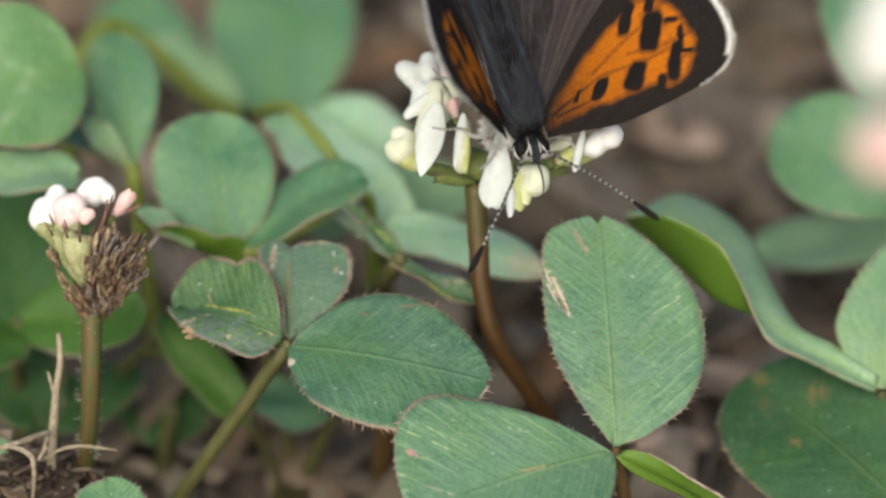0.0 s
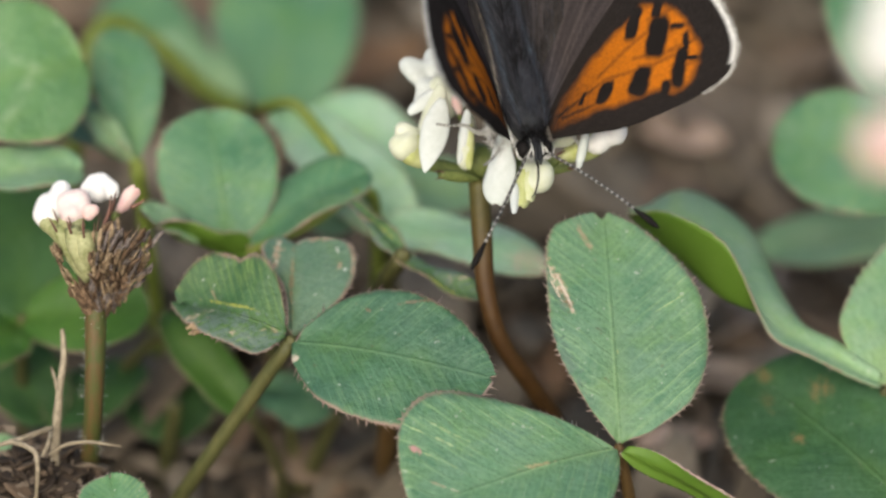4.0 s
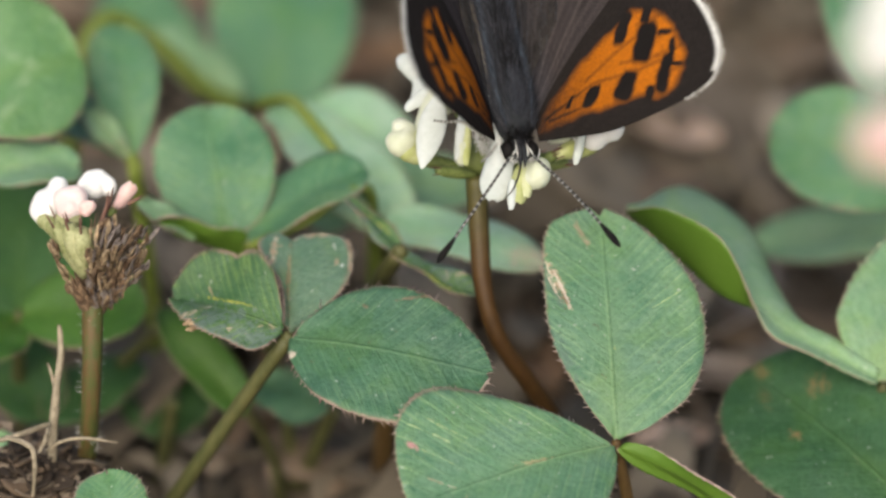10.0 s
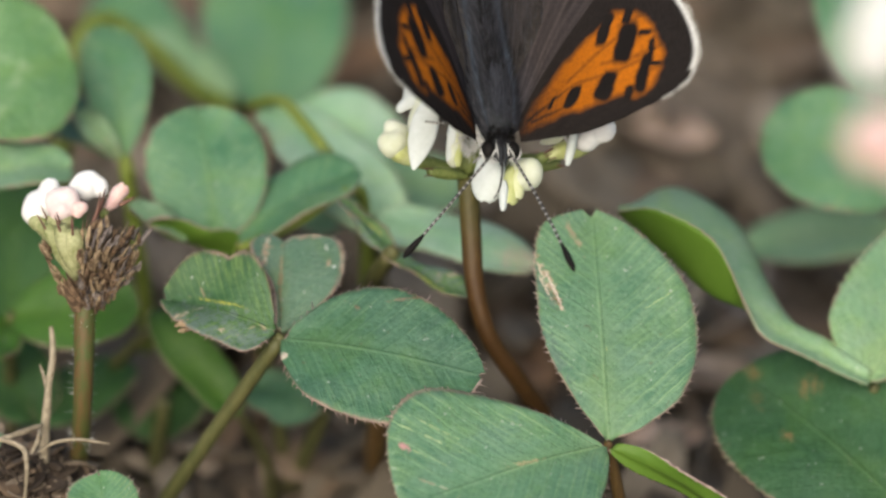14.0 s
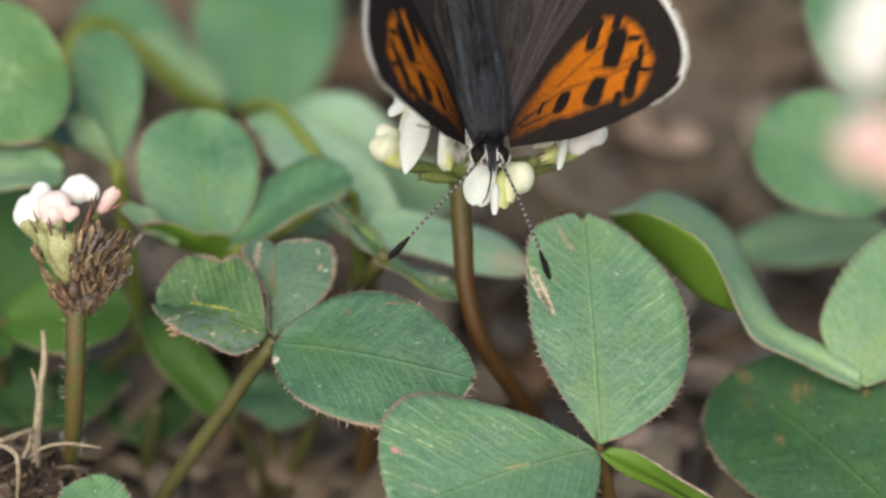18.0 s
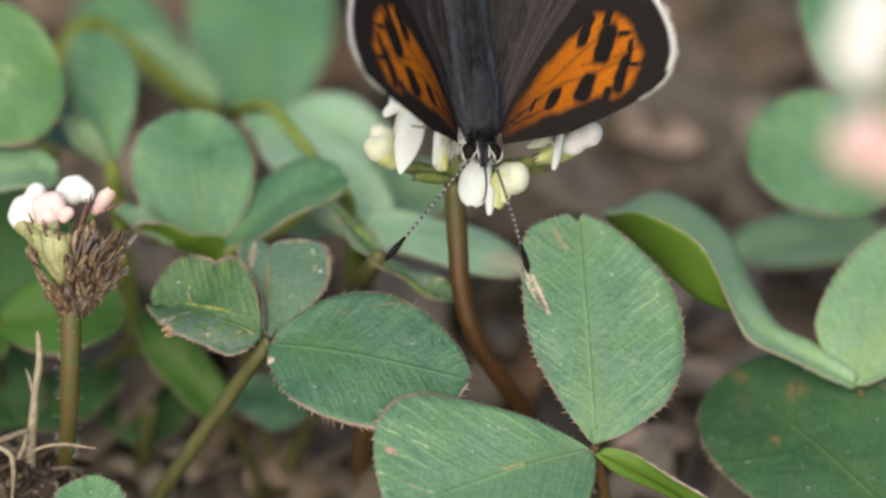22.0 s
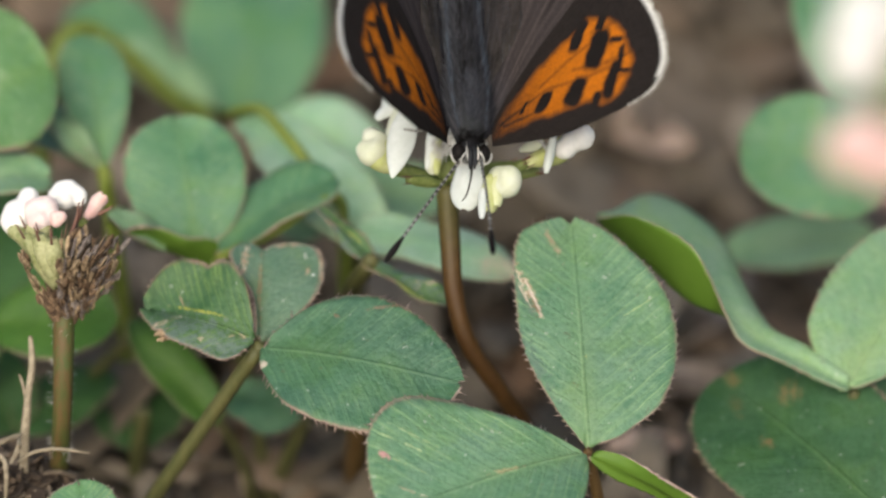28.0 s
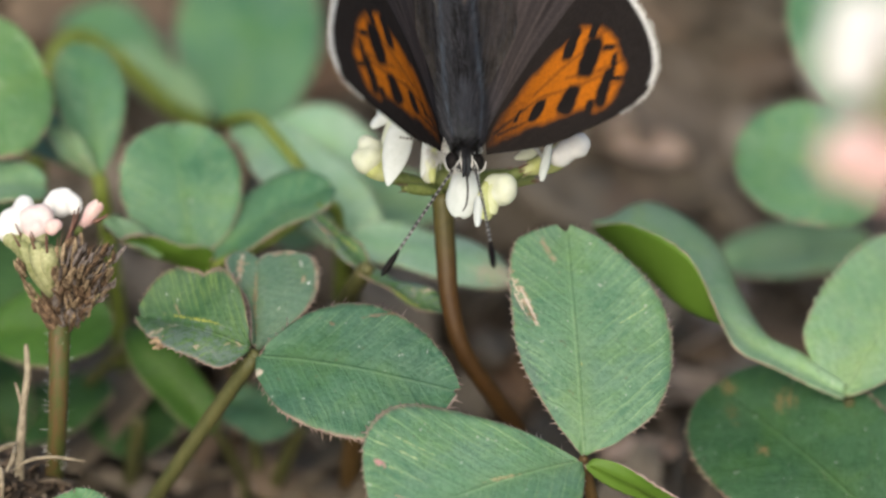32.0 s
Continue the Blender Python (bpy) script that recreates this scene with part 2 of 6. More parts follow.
# Deep leaf green with the shadow under the plants mixed into the colour.
LEAF_DARK_SHADED = leaf_material("leaf_deep_green_shaded", (0.016, 0.062, 0.015), (0.032, 0.094, 0.024), (0.10, 0.19, 0.05), wear=0.12, vein_gain=0.2, rough=0.6)

# Brown blotches over a green made darker for the shade it stands in.
LEAF_BLOTCHED_SHADED = leaf_material("leaf_blotched_shaded", (0.020, 0.074, 0.026), (0.040, 0.112, 0.048), (0.10, 0.19, 0.06), wear=0.0, vein_gain=0.06, rough=0.55, scars=((0.72, 0.14, 0.06, 0.05, 0.3, (0.20, 0.14, 0.06)), (0.97, 0.03, 0.04, 0.04, 0.0, (0.15, 0.12, 0.05)), (0.58, -0.12, 0.04, 0.03, 0.0, (0.20, 0.13, 0.06)), (0.85, -0.06, 0.05, 0.03, 0.4, (0.12, 0.11, 0.045))))


def underside():
    n = Nodes("leaf_underside")
    obj = n.place()
    col = n.mix(n.noise(600.0, 4.0, 0.6, obj), (0.070, 0.152, 0.015), (0.122, 0.215, 0.032))
    n.bump(n.noise(1500.0, 3.0, 0.6, obj), 0.3, 0.0001)
    return n.finish(col, 0.5, 0.25, (0.10, 0.20, 0.01), 0.35)


UNDER = underside()


def plain(name, a, b, scale, rough=0.6, bump=0.3, depth=0.0001, sheer=0.0, spec=0.4, stretch=None, contrast=(0.3, 0.7), vary=0.0):
    """Two colours mixed by a coarse and a fine noise, with relief."""
    n = Nodes(name)
    obj = n.place()
    if stretch:
        m = n.node("Mapping")
        n.put(obj, m.inputs[0])
        m.inputs["Scale"].default_value = stretch
        obj = m.outputs[0]
    coarse, fine = n.noise(scale, 4.0, 0.6, obj), n.noise(scale * 6, 3.0, 0.6, obj)
    both = n.math("ADD", n.math("MULTIPLY", coarse, 0.65), n.math("MULTIPLY", fine, 0.35))
    col = n.mix(n.step(both, *contrast), a, b)
    if vary:
        col = n.mix(n.math("MULTIPLY", n.random(), vary), col, (b[0] * 1.3, b[1] * 1.3, b[2] * 1.35))
    n.bump(both, bump, depth)
    return n.finish(col, rough, sheer, None, spec)


MARGIN = plain("leaf_margin_red", (0.17, 0.105, 0.09), (0.46, 0.36, 0.31), 1200, 0.6, 0.2, 0.00005, 0.1)
STEM_GREEN = plain("stem_green", (0.045, 0.050, 0.014), (0.090, 0.085, 0.030), 1500, stretch=(1, 1, 0.3))
STEM_LIME = plain("stem_lime", (0.095, 0.14, 0.018), (0.15, 0.185, 0.035), 400)
STEM_PALE_BROWN = plain("stem_pale_brown", (0.10, 0.065, 0.035), (0.20, 0.135, 0.085), 900, stretch=(1, 1, 0.3))
STEM_BROWN = plain("stem_red_brown", (0.060, 0.032, 0.010), (0.105, 0.062, 0.018), 1500, stretch=(1, 1, 0.25))


def two_tone_stem():
    """Olive near the head, red-brown further down."""
    n = Nodes("stem_olive_to_brown")
    obj = n.place()
    sep = n.node("SeparateXYZ")
    n.put(obj, sep.inputs[0])
    fine = n.noise(1800.0, 4.0, 0.6, obj)
    up = n.step(n.math("ADD", sep.outputs[2], n.math("MULTIPLY", n.noise(300.0, 3.0, 0.6, obj), 0.004)), 0.0300, 0.0385)
    col = n.mix(up, n.mix(fine, (0.032, 0.014, 0.004), (0.078, 0.038, 0.010)), n.mix(fine, (0.044, 0.046, 0.011), (0.086, 0.080, 0.022)))
    n.bump(fine, 0.4, 0.0001)
    return n.finish(col, 0.5, spec=0.35)


STEM_MAIN = two_tone_stem()
STEM_PINK = plain("stem_olive", (0.050, 0.066, 0.014), (0.088, 0.054, 0.018), 1500, 0.6, 0.7, 0.00018, stretch=(1, 1, 0.1), contrast=(0.43, 0.57))
PETAL = plain("petal_white", (0.50, 0.535, 0.52), (0.63, 0.655, 0.66), 350, 0.6, 0.3, 0.00008, 0.2, 0.25)
PETAL_CREAM = plain("petal_cream", (0.47, 0.50, 0.24), (0.60, 0.62, 0.43), 400, 0.6, 0.3, 0.00008, 0.2, 0.25)
PETAL_IVORY = plain("petal_ivory", (0.53, 0.555, 0.41), (0.63, 0.645, 0.565), 350, 0.6, 0.3, 0.00008, 0.2, 0.25)
PETAL_YELLOW = plain("petal_yellow_green", (0.40, 0.43, 0.14), (0.56, 0.58, 0.33), 350, 0.6, 0.3, 0.00008, 0.2, 0.25)
PETAL_BRIGHT = plain("petal_bright_white", (0.68, 0.66, 0.66), (0.82, 0.81, 0.81), 350, 0.6, 0.2, 0.00006, 0.2, 0.25)
PETAL_PINK = plain("petal_pink", (0.74, 0.40, 0.40), (0.85, 0.72, 0.68), 330, 0.55, 0.15, 0.00005, 0.3, 0.3)
PETAL_BLUSH = plain("petal_blush", (0.76, 0.58, 0.58), (0.84, 0.79, 0.78), 330, 0.55, 0.15, 0.00005, 0.3, 0.3)
CALYX = plain("calyx_green", (0.075, 0.105, 0.022), (0.20, 0.235, 0.075), 450, 0.55, 0.2, 0.00005, 0.2)
CALYX_PALE = plain("calyx_pale", (0.16, 0.19, 0.06), (0.46, 0.45, 0.26), 700, 0.6, 0.3, 0.00008, 0.2)
CALYX_RED = plain("calyx_tooth_red", (0.07, 0.028, 0.025), (0.16, 0.075, 0.05), 800)
WITHERED = plain("withered_brown", (0.040, 0.022, 0.013), (0.22, 0.14, 0.085), 2600, 0.8, 0.8, 0.0002, contrast=(0.38, 0.6))
WITHERED_TAN = plain("withered_tan", (0.13, 0.085, 0.05), (0.42, 0.31, 0.20), 2600, 0.8, 0.8, 0.0002, contrast=(0.36, 0.62))
WITHERED_GREY = plain("withered_grey", (0.06, 0.046, 0.045), (0.27, 0.225, 0.205), 2600, 0.8, 0.8, 0.0002, contrast=(0.38, 0.62))
STRAW = plain("dry_straw", (0.13, 0.10, 0.065), (0.34, 0.285, 0.21), 1800, 0.6, 0.4, 0.0001)


def soil():
    n = Nodes("soil")
    obj = n.place()
    a, b, c = n.noise(60.0, 6.0, 0.65, obj), n.noise(420.0, 5.0, 0.65, obj), n.noise(11.0, 3.0, 0.5, obj)
    col = n.mix(n.step(a, 0.35, 0.65), (0.070, 0.055, 0.042), (0.125, 0.100, 0.078))
    col = n.mix(n.step(b, 0.45, 0.75, 0.0, 0.7), col, (0.26, 0.205, 0.165))
    col = n.mix(n.step(c, 0.45, 0.65, 0.0, 0.4), col, (0.20, 0.17, 0.145))
    n.bump(n.math("ADD", a, b), 0.9, 0.0012)
    return n.finish(col, 0.9, spec=0.2)


def litter(name, tones, dust=(0.07, 0.05, 0.035)):
    """Dry scraps, each one with a tone of its own."""
    n = Nodes(name)
    r = n.node("NewGeometry").outputs["Random Per Island"]
    ramp = n.node("ValToRGB")
    ramp.color_ramp.interpolation = "CONSTANT"
    for i, tone in enumerate(tones):
        e = ramp.color_ramp.elements[i] if i < 2 else ramp.color_ramp.elements.new(0.5)
        e.position, e.color = i / len(tones), (*tone, 1.0)
    n.put(r, ramp.inputs[0])
    fine = n.noise(700.0, 4.0, 0.65, n.place())
    col = n.mix(n.step(fine, 0.35, 0.7, 0.0, 0.5), ramp.outputs[0], dust)
    n.bump(fine, 0.6, 0.0003)
    return n.finish(col, 0.75, spec=0.3)


SOIL = soil()
LITTER = litter("leaf_litter", [(0.105, 0.082, 0.060), (0.138, 0.112, 0.085), (0.22, 0.185, 0.15), (0.080, 0.063, 0.045), (0.125, 0.088, 0.062), (0.17, 0.144, 0.12)], (0.082, 0.066, 0.048))
DEBRIS = litter("dry_debris", [(0.040, 0.027, 0.018), (0.085, 0.060, 0.042), (0.16, 0.125, 0.095), (0.024, 0.016, 0.011), (0.11, 0.075, 0.05), (0.22, 0.185, 0.15)], (0.03, 0.02, 0.014))
CRUMB = litter("soil_crumbs", [(0.10, 0.075, 0.055), (0.16, 0.12, 0.09), (0.22, 0.18, 0.145), (0.07, 0.05, 0.035)])


def tint_material(name, rough=0.6, spec=0.3, grain=3500.0, depth=0.00006, strength=0.5):
    """Colours that belong to the pattern of the animal, kept with the mesh."""
    n = Nodes(name)
    att = n.node("Attribute")
    att.attribute_name = "tint"
    col = att.outputs["Color"]
    obj = n.place()
    g = n.noise(grain, 3.0, 0.6, obj)
    c2 = n.mix(n.step(g, 0.3, 0.75, 0.0, 0.4), col, n.mix(0.55, col, (0.012, 0.011, 0.011)))
    n.bump(g, strength, depth)
    return n.finish(c2, rough, spec=spec)


WING = tint_material("wing_scales", 0.85, 0.05, 3500.0)
BANDED = tint_material("banded", 0.5, 0.35)
FUR = plain("dark_fur", (0.005, 0.006, 0.008), (0.015, 0.017, 0.023), 2500, 0.75, 0.8, 0.0002)
FUR_PALE = plain("pale_fur", (0.36, 0.35, 0.34), (0.62, 0.61, 0.59), 1500, 0.7, 0.6, 0.0002)
EYE_BLACK = plain("compound_eye", (0.004, 0.004, 0.004), (0.010, 0.008, 0.008), 2500, 0.6, 0.2, 0.00003, spec=0.08)
HAIR_BROWN = plain("wing_hair_brown", (0.010, 0.008, 0.008), (0.045, 0.039, 0.037), 900, 0.65, spec=0.1)
HAIR = litter("body_hair", [(0.018, 0.018, 0.025), (0.034, 0.034, 0.044), (0.008, 0.009, 0.013), (0.056, 0.056, 0.068), (0.025, 0.025, 0.033)], (0.011, 0.011, 0.016))
HAIR_GREY = plain("blue_grey_hair", (0.015, 0.017, 0.024), (0.050, 0.054, 0.070), 900, 0.6, spec=0.2)
# Pale tone imitates the rim light along the body's furry edges.
HAIR_RIM_LIT = plain("hair_rim_lit", (0.026, 0.036, 0.055), (0.070, 0.088, 0.118), 900, 0.6, spec=0.2)
PROBOSCIS = plain("proboscis_brown", (0.008, 0.006, 0.005), (0.022, 0.018, 0.014), 1500, 0.4)


# ---- mesh helpers ----
def V(p):
    return Vector(p) * MM


def thing(name, at, label, category, group=""):
    ob = new(name)
    ob.empty_display_size = 0.002
    ob.location = V(at)
    tagged(ob, label, category, group)
    return ob


def origin_of(ob):
    p = Vector((0, 0, 0))
    while ob is not None:
        p += ob.location
        ob = ob.parent
    return p


def mesh_object(name, verts, faces, mats, parent=None, label="", slots=None, smooth=True, uvs=None, tint=None):
    """verts in world millimetres; the object sits under its parent, or at the world's origin."""
    o = origin_of(parent) if parent is not None else Vector((0, 0, 0))
    co = np.asarray(verts, float) * MM - np.array(o)
    me = bpy.data.meshes.new(name)
    me.from_pydata(co.tolist(), [], [tuple(int(i) for i in f) for f in faces])
    for m in mats if isinstance(mats, (list, tuple)) else [mats]:
        me.materials.append(m)
    if slots is not None:
        me.polygons.foreach_set("material_index", np.asarray(slots, np.int32))
    if smooth:
        me.polygons.foreach_set("use_smooth", np.ones(len(me.polygons), bool))
    idx = np.zeros(len(me.loops), np.int32)
    me.loops.foreach_get("vertex_index", idx)
    for key, data in (uvs or {}).items():
        me.uv_layers.new(name=key).data.foreach_set("uv", np.asarray(data, np.float32)[idx].ravel())
    if tint is not None:
        c = np.ones((len(co), 4), np.float32)
        c[:, :3] = tint
        me.color_attributes.new("tint", "FLOAT_COLOR", "POINT").data.foreach_set("color", c.ravel())
    me.update()
    ob = new(name, me)
    ob.parent = parent
    if label:
        tagged(ob, label)
    return ob


def grid_faces(n, m, start=0, flip=False, wrap=False):
    i, j = np.meshgrid(np.arange(n - 1), np.arange(m if wrap else m - 1), indexing="ij")
    a = start + i * m + j
    b = start + i * m + (j + 1) % m
    c, d = b + m, a + m
    f = np.stack([a, d, c, b] if flip else [a, b, c, d], -1).reshape(-1, 4)
    return f


def grid_normals(g):
    du, dv = np.gradient(g, axis=0), np.gradient(g, axis=1)
    nn = np.cross(du, dv)
    return nn / np.maximum(np.linalg.norm(nn, axis=-1, keepdims=True), 1e-9)


def solid_sheet(g, thick):
    """A thin solid from a grid of points: both sides and the rim."""
    n, m, _ = g.shape
    nn = grid_normals(g)
    top, low = g.reshape(-1, 3), (g - nn * thick).reshape(-1, 3)
    k = n * m
    f = [grid_faces(n, m, 0), grid_faces(n, m, k, True)]
    ring = np.concatenate([np.arange(m), np.arange(1, n) * m + m - 1, (n - 1) * m + np.arange(m - 2, -1, -1), np.arange(n - 2, 0, -1) * m])
    nxt = np.roll(ring, -1)
    f.append(np.stack([ring, ring + k, nxt + k, nxt], -1))
    count = [len(x) for x in f]
    return np.vstack([top, low]), np.vstack(f), count


def unit(v):
    v = np.asarray(v, float)
    return v / np.linalg.norm(v)


def smooth_line(points, n):
    """A Catmull-Rom line through points, n samples."""
    p = np.asarray(points, float)
    if len(p) == 2:
        return p[0] + (p[1] - p[0]) * np.linspace(0, 1, n)[:, None]
    q = np.vstack([2 * p[0] - p[1], p, 2 * p[-1] - p[-2]])
    out = []
    for t in np.linspace(0, len(p) - 1 - 1e-6, n):
        i, f = int(t), t - int(t)
        a, b, c, d = q[i:i + 4]
        out.append(0.5 * (2 * b + (c - a) * f + (2 * a - 5 * b + 4 * c - d) * f * f + (3 * b - a - 3 * c + d) * f ** 3))
    return np.array(out)


def tube(points, radii, sides=10, n=24, wobble=0.0, seed=0):
    """Closed tube along a smooth line; radii given at even steps."""
    rng = np.random.RandomState(seed)
    line = smooth_line(points, n)
    r = np.interp(np.linspace(0, 1, n), np.linspace(0, 1, len(radii)), radii)
    tan = np.gradient(line, axis=0)
    tan /= np.maximum(np.linalg.norm(tan, axis=1, keepdims=True), 1e-9)
    ref = np.array([0.3, 0.9, 0.31])
    x = np.cross(tan, ref)
    x /= np.maximum(np.linalg.norm(x, axis=1, keepdims=True), 1e-9)
    y = np.cross(tan, x)
    a = np.linspace(0, 2 * np.pi, sides, endpoint=False)
    rr = r[:, None] * (1 + wobble * rng.uniform(-1, 1, (n, sides)))
    g = line[:, None] + x[:, None] * (np.cos(a) * rr)[..., None] + y[:, None] * (np.sin(a) * rr)[..., None]
    verts = g.reshape(-1, 3)
    faces = [tuple(f) for f in grid_faces(n, sides, 0, True, True)]
    faces.append(tuple(range(sides)))
    faces.append(tuple(range(n * sides - 1, (n - 1) * sides - 1, -1)))
    return verts, faces


def blob(centre, axes, radii, rings=18, sides=24, rough=0.0, seed=0, squash=None):
    """An ellipsoid on three axes with an uneven skin."""
    rng = np.random.RandomState(seed)
    t = np.linspace(0.02, np.pi - 0.02, rings)
    a = np.linspace(0, 2 * np.pi, sides, endpoint=False)
    st, ct = np.sin(t)[:, None], np.cos(t)[:, None]
    l = np.stack([st * np.cos(a), st * np.sin(a), ct * np.ones_like(a)], -1)
    k = 1 + rough * rng.uniform(-1, 1, (rings, sides, 1))
    l = l * k * np.array(radii)
    g = np.array(centre) + l @ np.array(axes)
    faces = [tuple(f) for f in grid_faces(rings, sides, 0, True, True)]
    faces += [tuple(range(sides)), tuple(range(rings * sides - 1, (rings - 1) * sides - 1, -1))]
    return g.reshape(-1, 3), faces


def merge(pieces):
    verts, faces, k = [], [], 0
    for v, f in pieces:
        verts.append(np.asarray(v))
        faces += [tuple(i + k for i in q) for q in f]
        k += len(v)
    return np.vstack(verts), faces


# ---- clover leaves ----
STATIONS = (0.0, 0.08, 0.2, 0.35, 0.5, 0.65, 0.78, 0.88, 0.95, 0.99, 1.0)


def leaflet(parent, base, tip, width, normal, mat=None, fold=(8, 8), bend=0.05, cup=0.0, peak=0.62, blunt=3.0, skew=0.0, teeth=0.24, wave=0.38, bites=(), ears=(0.0, 0.0), seed=1, label="", thick=0.16, profile=None, notch=0.0, spines=0.0):
    """One leaflet from its joint to its tip. blunt: how broad the tip is; fold: degrees by which each half rises. bites: side, place, reach, depth. profile: half widths at STATIONS on both sides, in place of the plain shape."""
    rng = np.random.RandomState(seed)
    base, tip = np.array(base, float), np.array(tip, float)
    ax = unit(tip - base)
    length = np.linalg.norm(tip - base)
    nr = unit(np.array(normal) - ax * np.dot(normal, ax))
    sd = np.cross(ax, nr)
    rows, cols = 101, 19
    t = np.linspace(0.0, 1.0, rows)
    s = 0.3 * t + 0.7 * t * (2 - t)
    w = np.linspace(-1, 1, cols)
    halves = width if isinstance(width, tuple) else (width / 2, width / 2)
    peaks = peak if isinstance(peak, tuple) else (peak, peak)
    width = halves[0] + halves[1]
    S, Wd = np.meshgrid(s, w, indexing="ij")
    hs = []
    for half, pk, blunt in zip(halves, peaks, blunt if isinstance(blunt, tuple) else (blunt, blunt)):
        p = pk ** blunt * 0.5 * blunt / (1 - pk ** blunt)
        shape = s ** p * np.sqrt(np.maximum(1 - s ** blunt, 0))
        hs.append(half * shape / (pk ** p * math.sqrt(1 - pk ** blunt)) * (1 - 0.35 * np.exp(-s / 0.07)))
    if profile:
        hs = []
        for half in profile:
            h = np.interp(np.concatenate([np.full(4, s[0]), s, np.full(4, s[-1])]), STATIONS, half)
            hs.append(np.convolve(h, np.ones(9) / 9, "valid") * np.clip(s / 0.02, 0.15, 1))
    hh = np.where(Wd < 0, hs[0][:, None], hs[1][:, None])
    for side, at, reach, depth in bites:
        cut = 1 - depth * np.exp(-((s - at) / reach) ** 2) * (0.88 + 0.12 * np.sin(s * 50 + seed))
        hh = np.where(np.sign(Wd) == side, hh * cut[:, None], hh)
    saw = np.array((0.0, 0.1, 0.4, 1.0))[np.arange(rows) % 4]
    tooth = teeth * saw * np.clip((s - 0.12) * 6, 0, 1) * np.clip((0.97 - s) * 20, 0, 1) * rng.uniform(0.4, 1.2, rows)
    x = Wd * hh
    x[:, 0] -= tooth
    x[:, -1] += tooth
    y = length * (S + 0.035 * np.abs(Wd) * S ** 5)
    y += length * np.where(Wd < 0, ears[0], ears[1]) * 2.2 * np.abs(Wd) * S ** 6 * (1 - S ** 14)
    y -= notch * np.exp(-(x / 0.5) ** 2) * S ** 8
    y[:, 0] += tooth * 0.8
    y[:, -1] += tooth * 0.8
    p1, p2, p3 = rng.uniform(0, 6.28, 3)
    z = length * bend * 4 * S * (1 - S) + cup * np.abs(Wd) ** 2 * hh
    z += wave * (np.sin(S * 5.5 + p1 + Wd * 1.4) * 0.5 + np.sin(S * 11 + p2) * Wd * 0.45 + np.sin(Wd * 4 + p3 + S * 3) * 0.25)
    z += 0.012 * np.cos((S - np.abs(x) / length * 0.95) * 15 * 2 * np.pi) * np.clip(np.abs(Wd) * 2, 0, 1)
    up = np.where(x < 0, math.sin(radians(fold[0])), math.sin(radians(fold[1])))
    out = np.where(x < 0, math.cos(radians(fold[0])), math.cos(radians(fold[1])))
    xs = x * out + skew * S ** 2 * width
    z = z + np.abs(x) * up
    g = base + ax * y[..., None] + sd * xs[..., None] + nr * z[..., None]
    verts, faces, count = solid_sheet(g, thick)
    # the grid runs tip-wise and side-wise, so its own normal is ax x sd
    flip = np.dot(np.cross(ax, sd), nr) < 0
    slots = np.array([1] * count[0] + [0] * count[1] + [0] * count[2]) if flip else np.array([0] * count[0] + [1] * count[1] + [0] * count[2])
    uv = np.stack([S, x / length], -1).reshape(-1, 2)
    rim = np.stack([Wd, S], -1).reshape(-1, 2)
    uv, rim = np.vstack([uv, uv]), np.vstack([rim, rim])
    faces = [tuple(q) for q in faces]
    if spines:
        slots[count[0] + count[1]:] = 2
        sv, sf = margin_spines(g, sd, ax, nr, s, spines, rng)
        faces += [tuple(i + len(verts) for i in q) for q in sf]
        slots = np.concatenate([slots, np.full(len(sf), 2)])
        verts = np.vstack([verts, sv])
        uv, rim = np.vstack([uv, np.zeros((len(sv), 2))]), np.vstack([rim, np.ones((len(sv), 2))])
    return mesh_object("leaflet", verts, faces, [mat or LEAF, UNDER, MARGIN], parent, label, slots, uvs={"leaf": uv, "rim": rim})


def margin_spines(g, sd, ax, nr, s, size, rng):
    """Thin reddish points along both margins of a leaflet, leaning towards its tip."""
    verts, faces = [], []
    for col, sgn in ((0, -1.0), (-1, 1.0)):
        line = g[:, col]
        run = np.concatenate([[0], np.cumsum(np.linalg.norm(np.diff(line, axis=0), axis=1))])
        at = 0.06 * run[-1]
        while at < run[-1] * 0.995:
            p = np.array([np.interp(at, run, line[:, k]) for k in range(3)])
            q = np.array([np.interp(at + 0.2, run, line[:, k]) for k in range(3)])
            on = unit(q - p + ax * 1e-3)
            out = unit(np.cross(on, nr)) * sgn
            if np.dot(out, sd) * sgn < 0 and np.interp(at, run, s) < 0.9:
                out = -out
            d = unit(out * 0.8 + on * rng.uniform(0.2, 1.1) + nr * rng.uniform(-0.3, 0.3))
            r = 0.10 * rng.uniform(0.7, 1.3)
            k = len(verts)
            verts += [p - on * r - out * 0.06, p + on * r - out * 0.06, p + nr * r - out * 0.06, p + d * size * rng.uniform(0.5, 1.7)]
            faces += [(k, k + 1, k + 3), (k + 1, k + 2, k + 3), (k + 2, k, k + 3)]
            at += rng.uniform(0.35, 0.75)
    return np.array(verts), faces


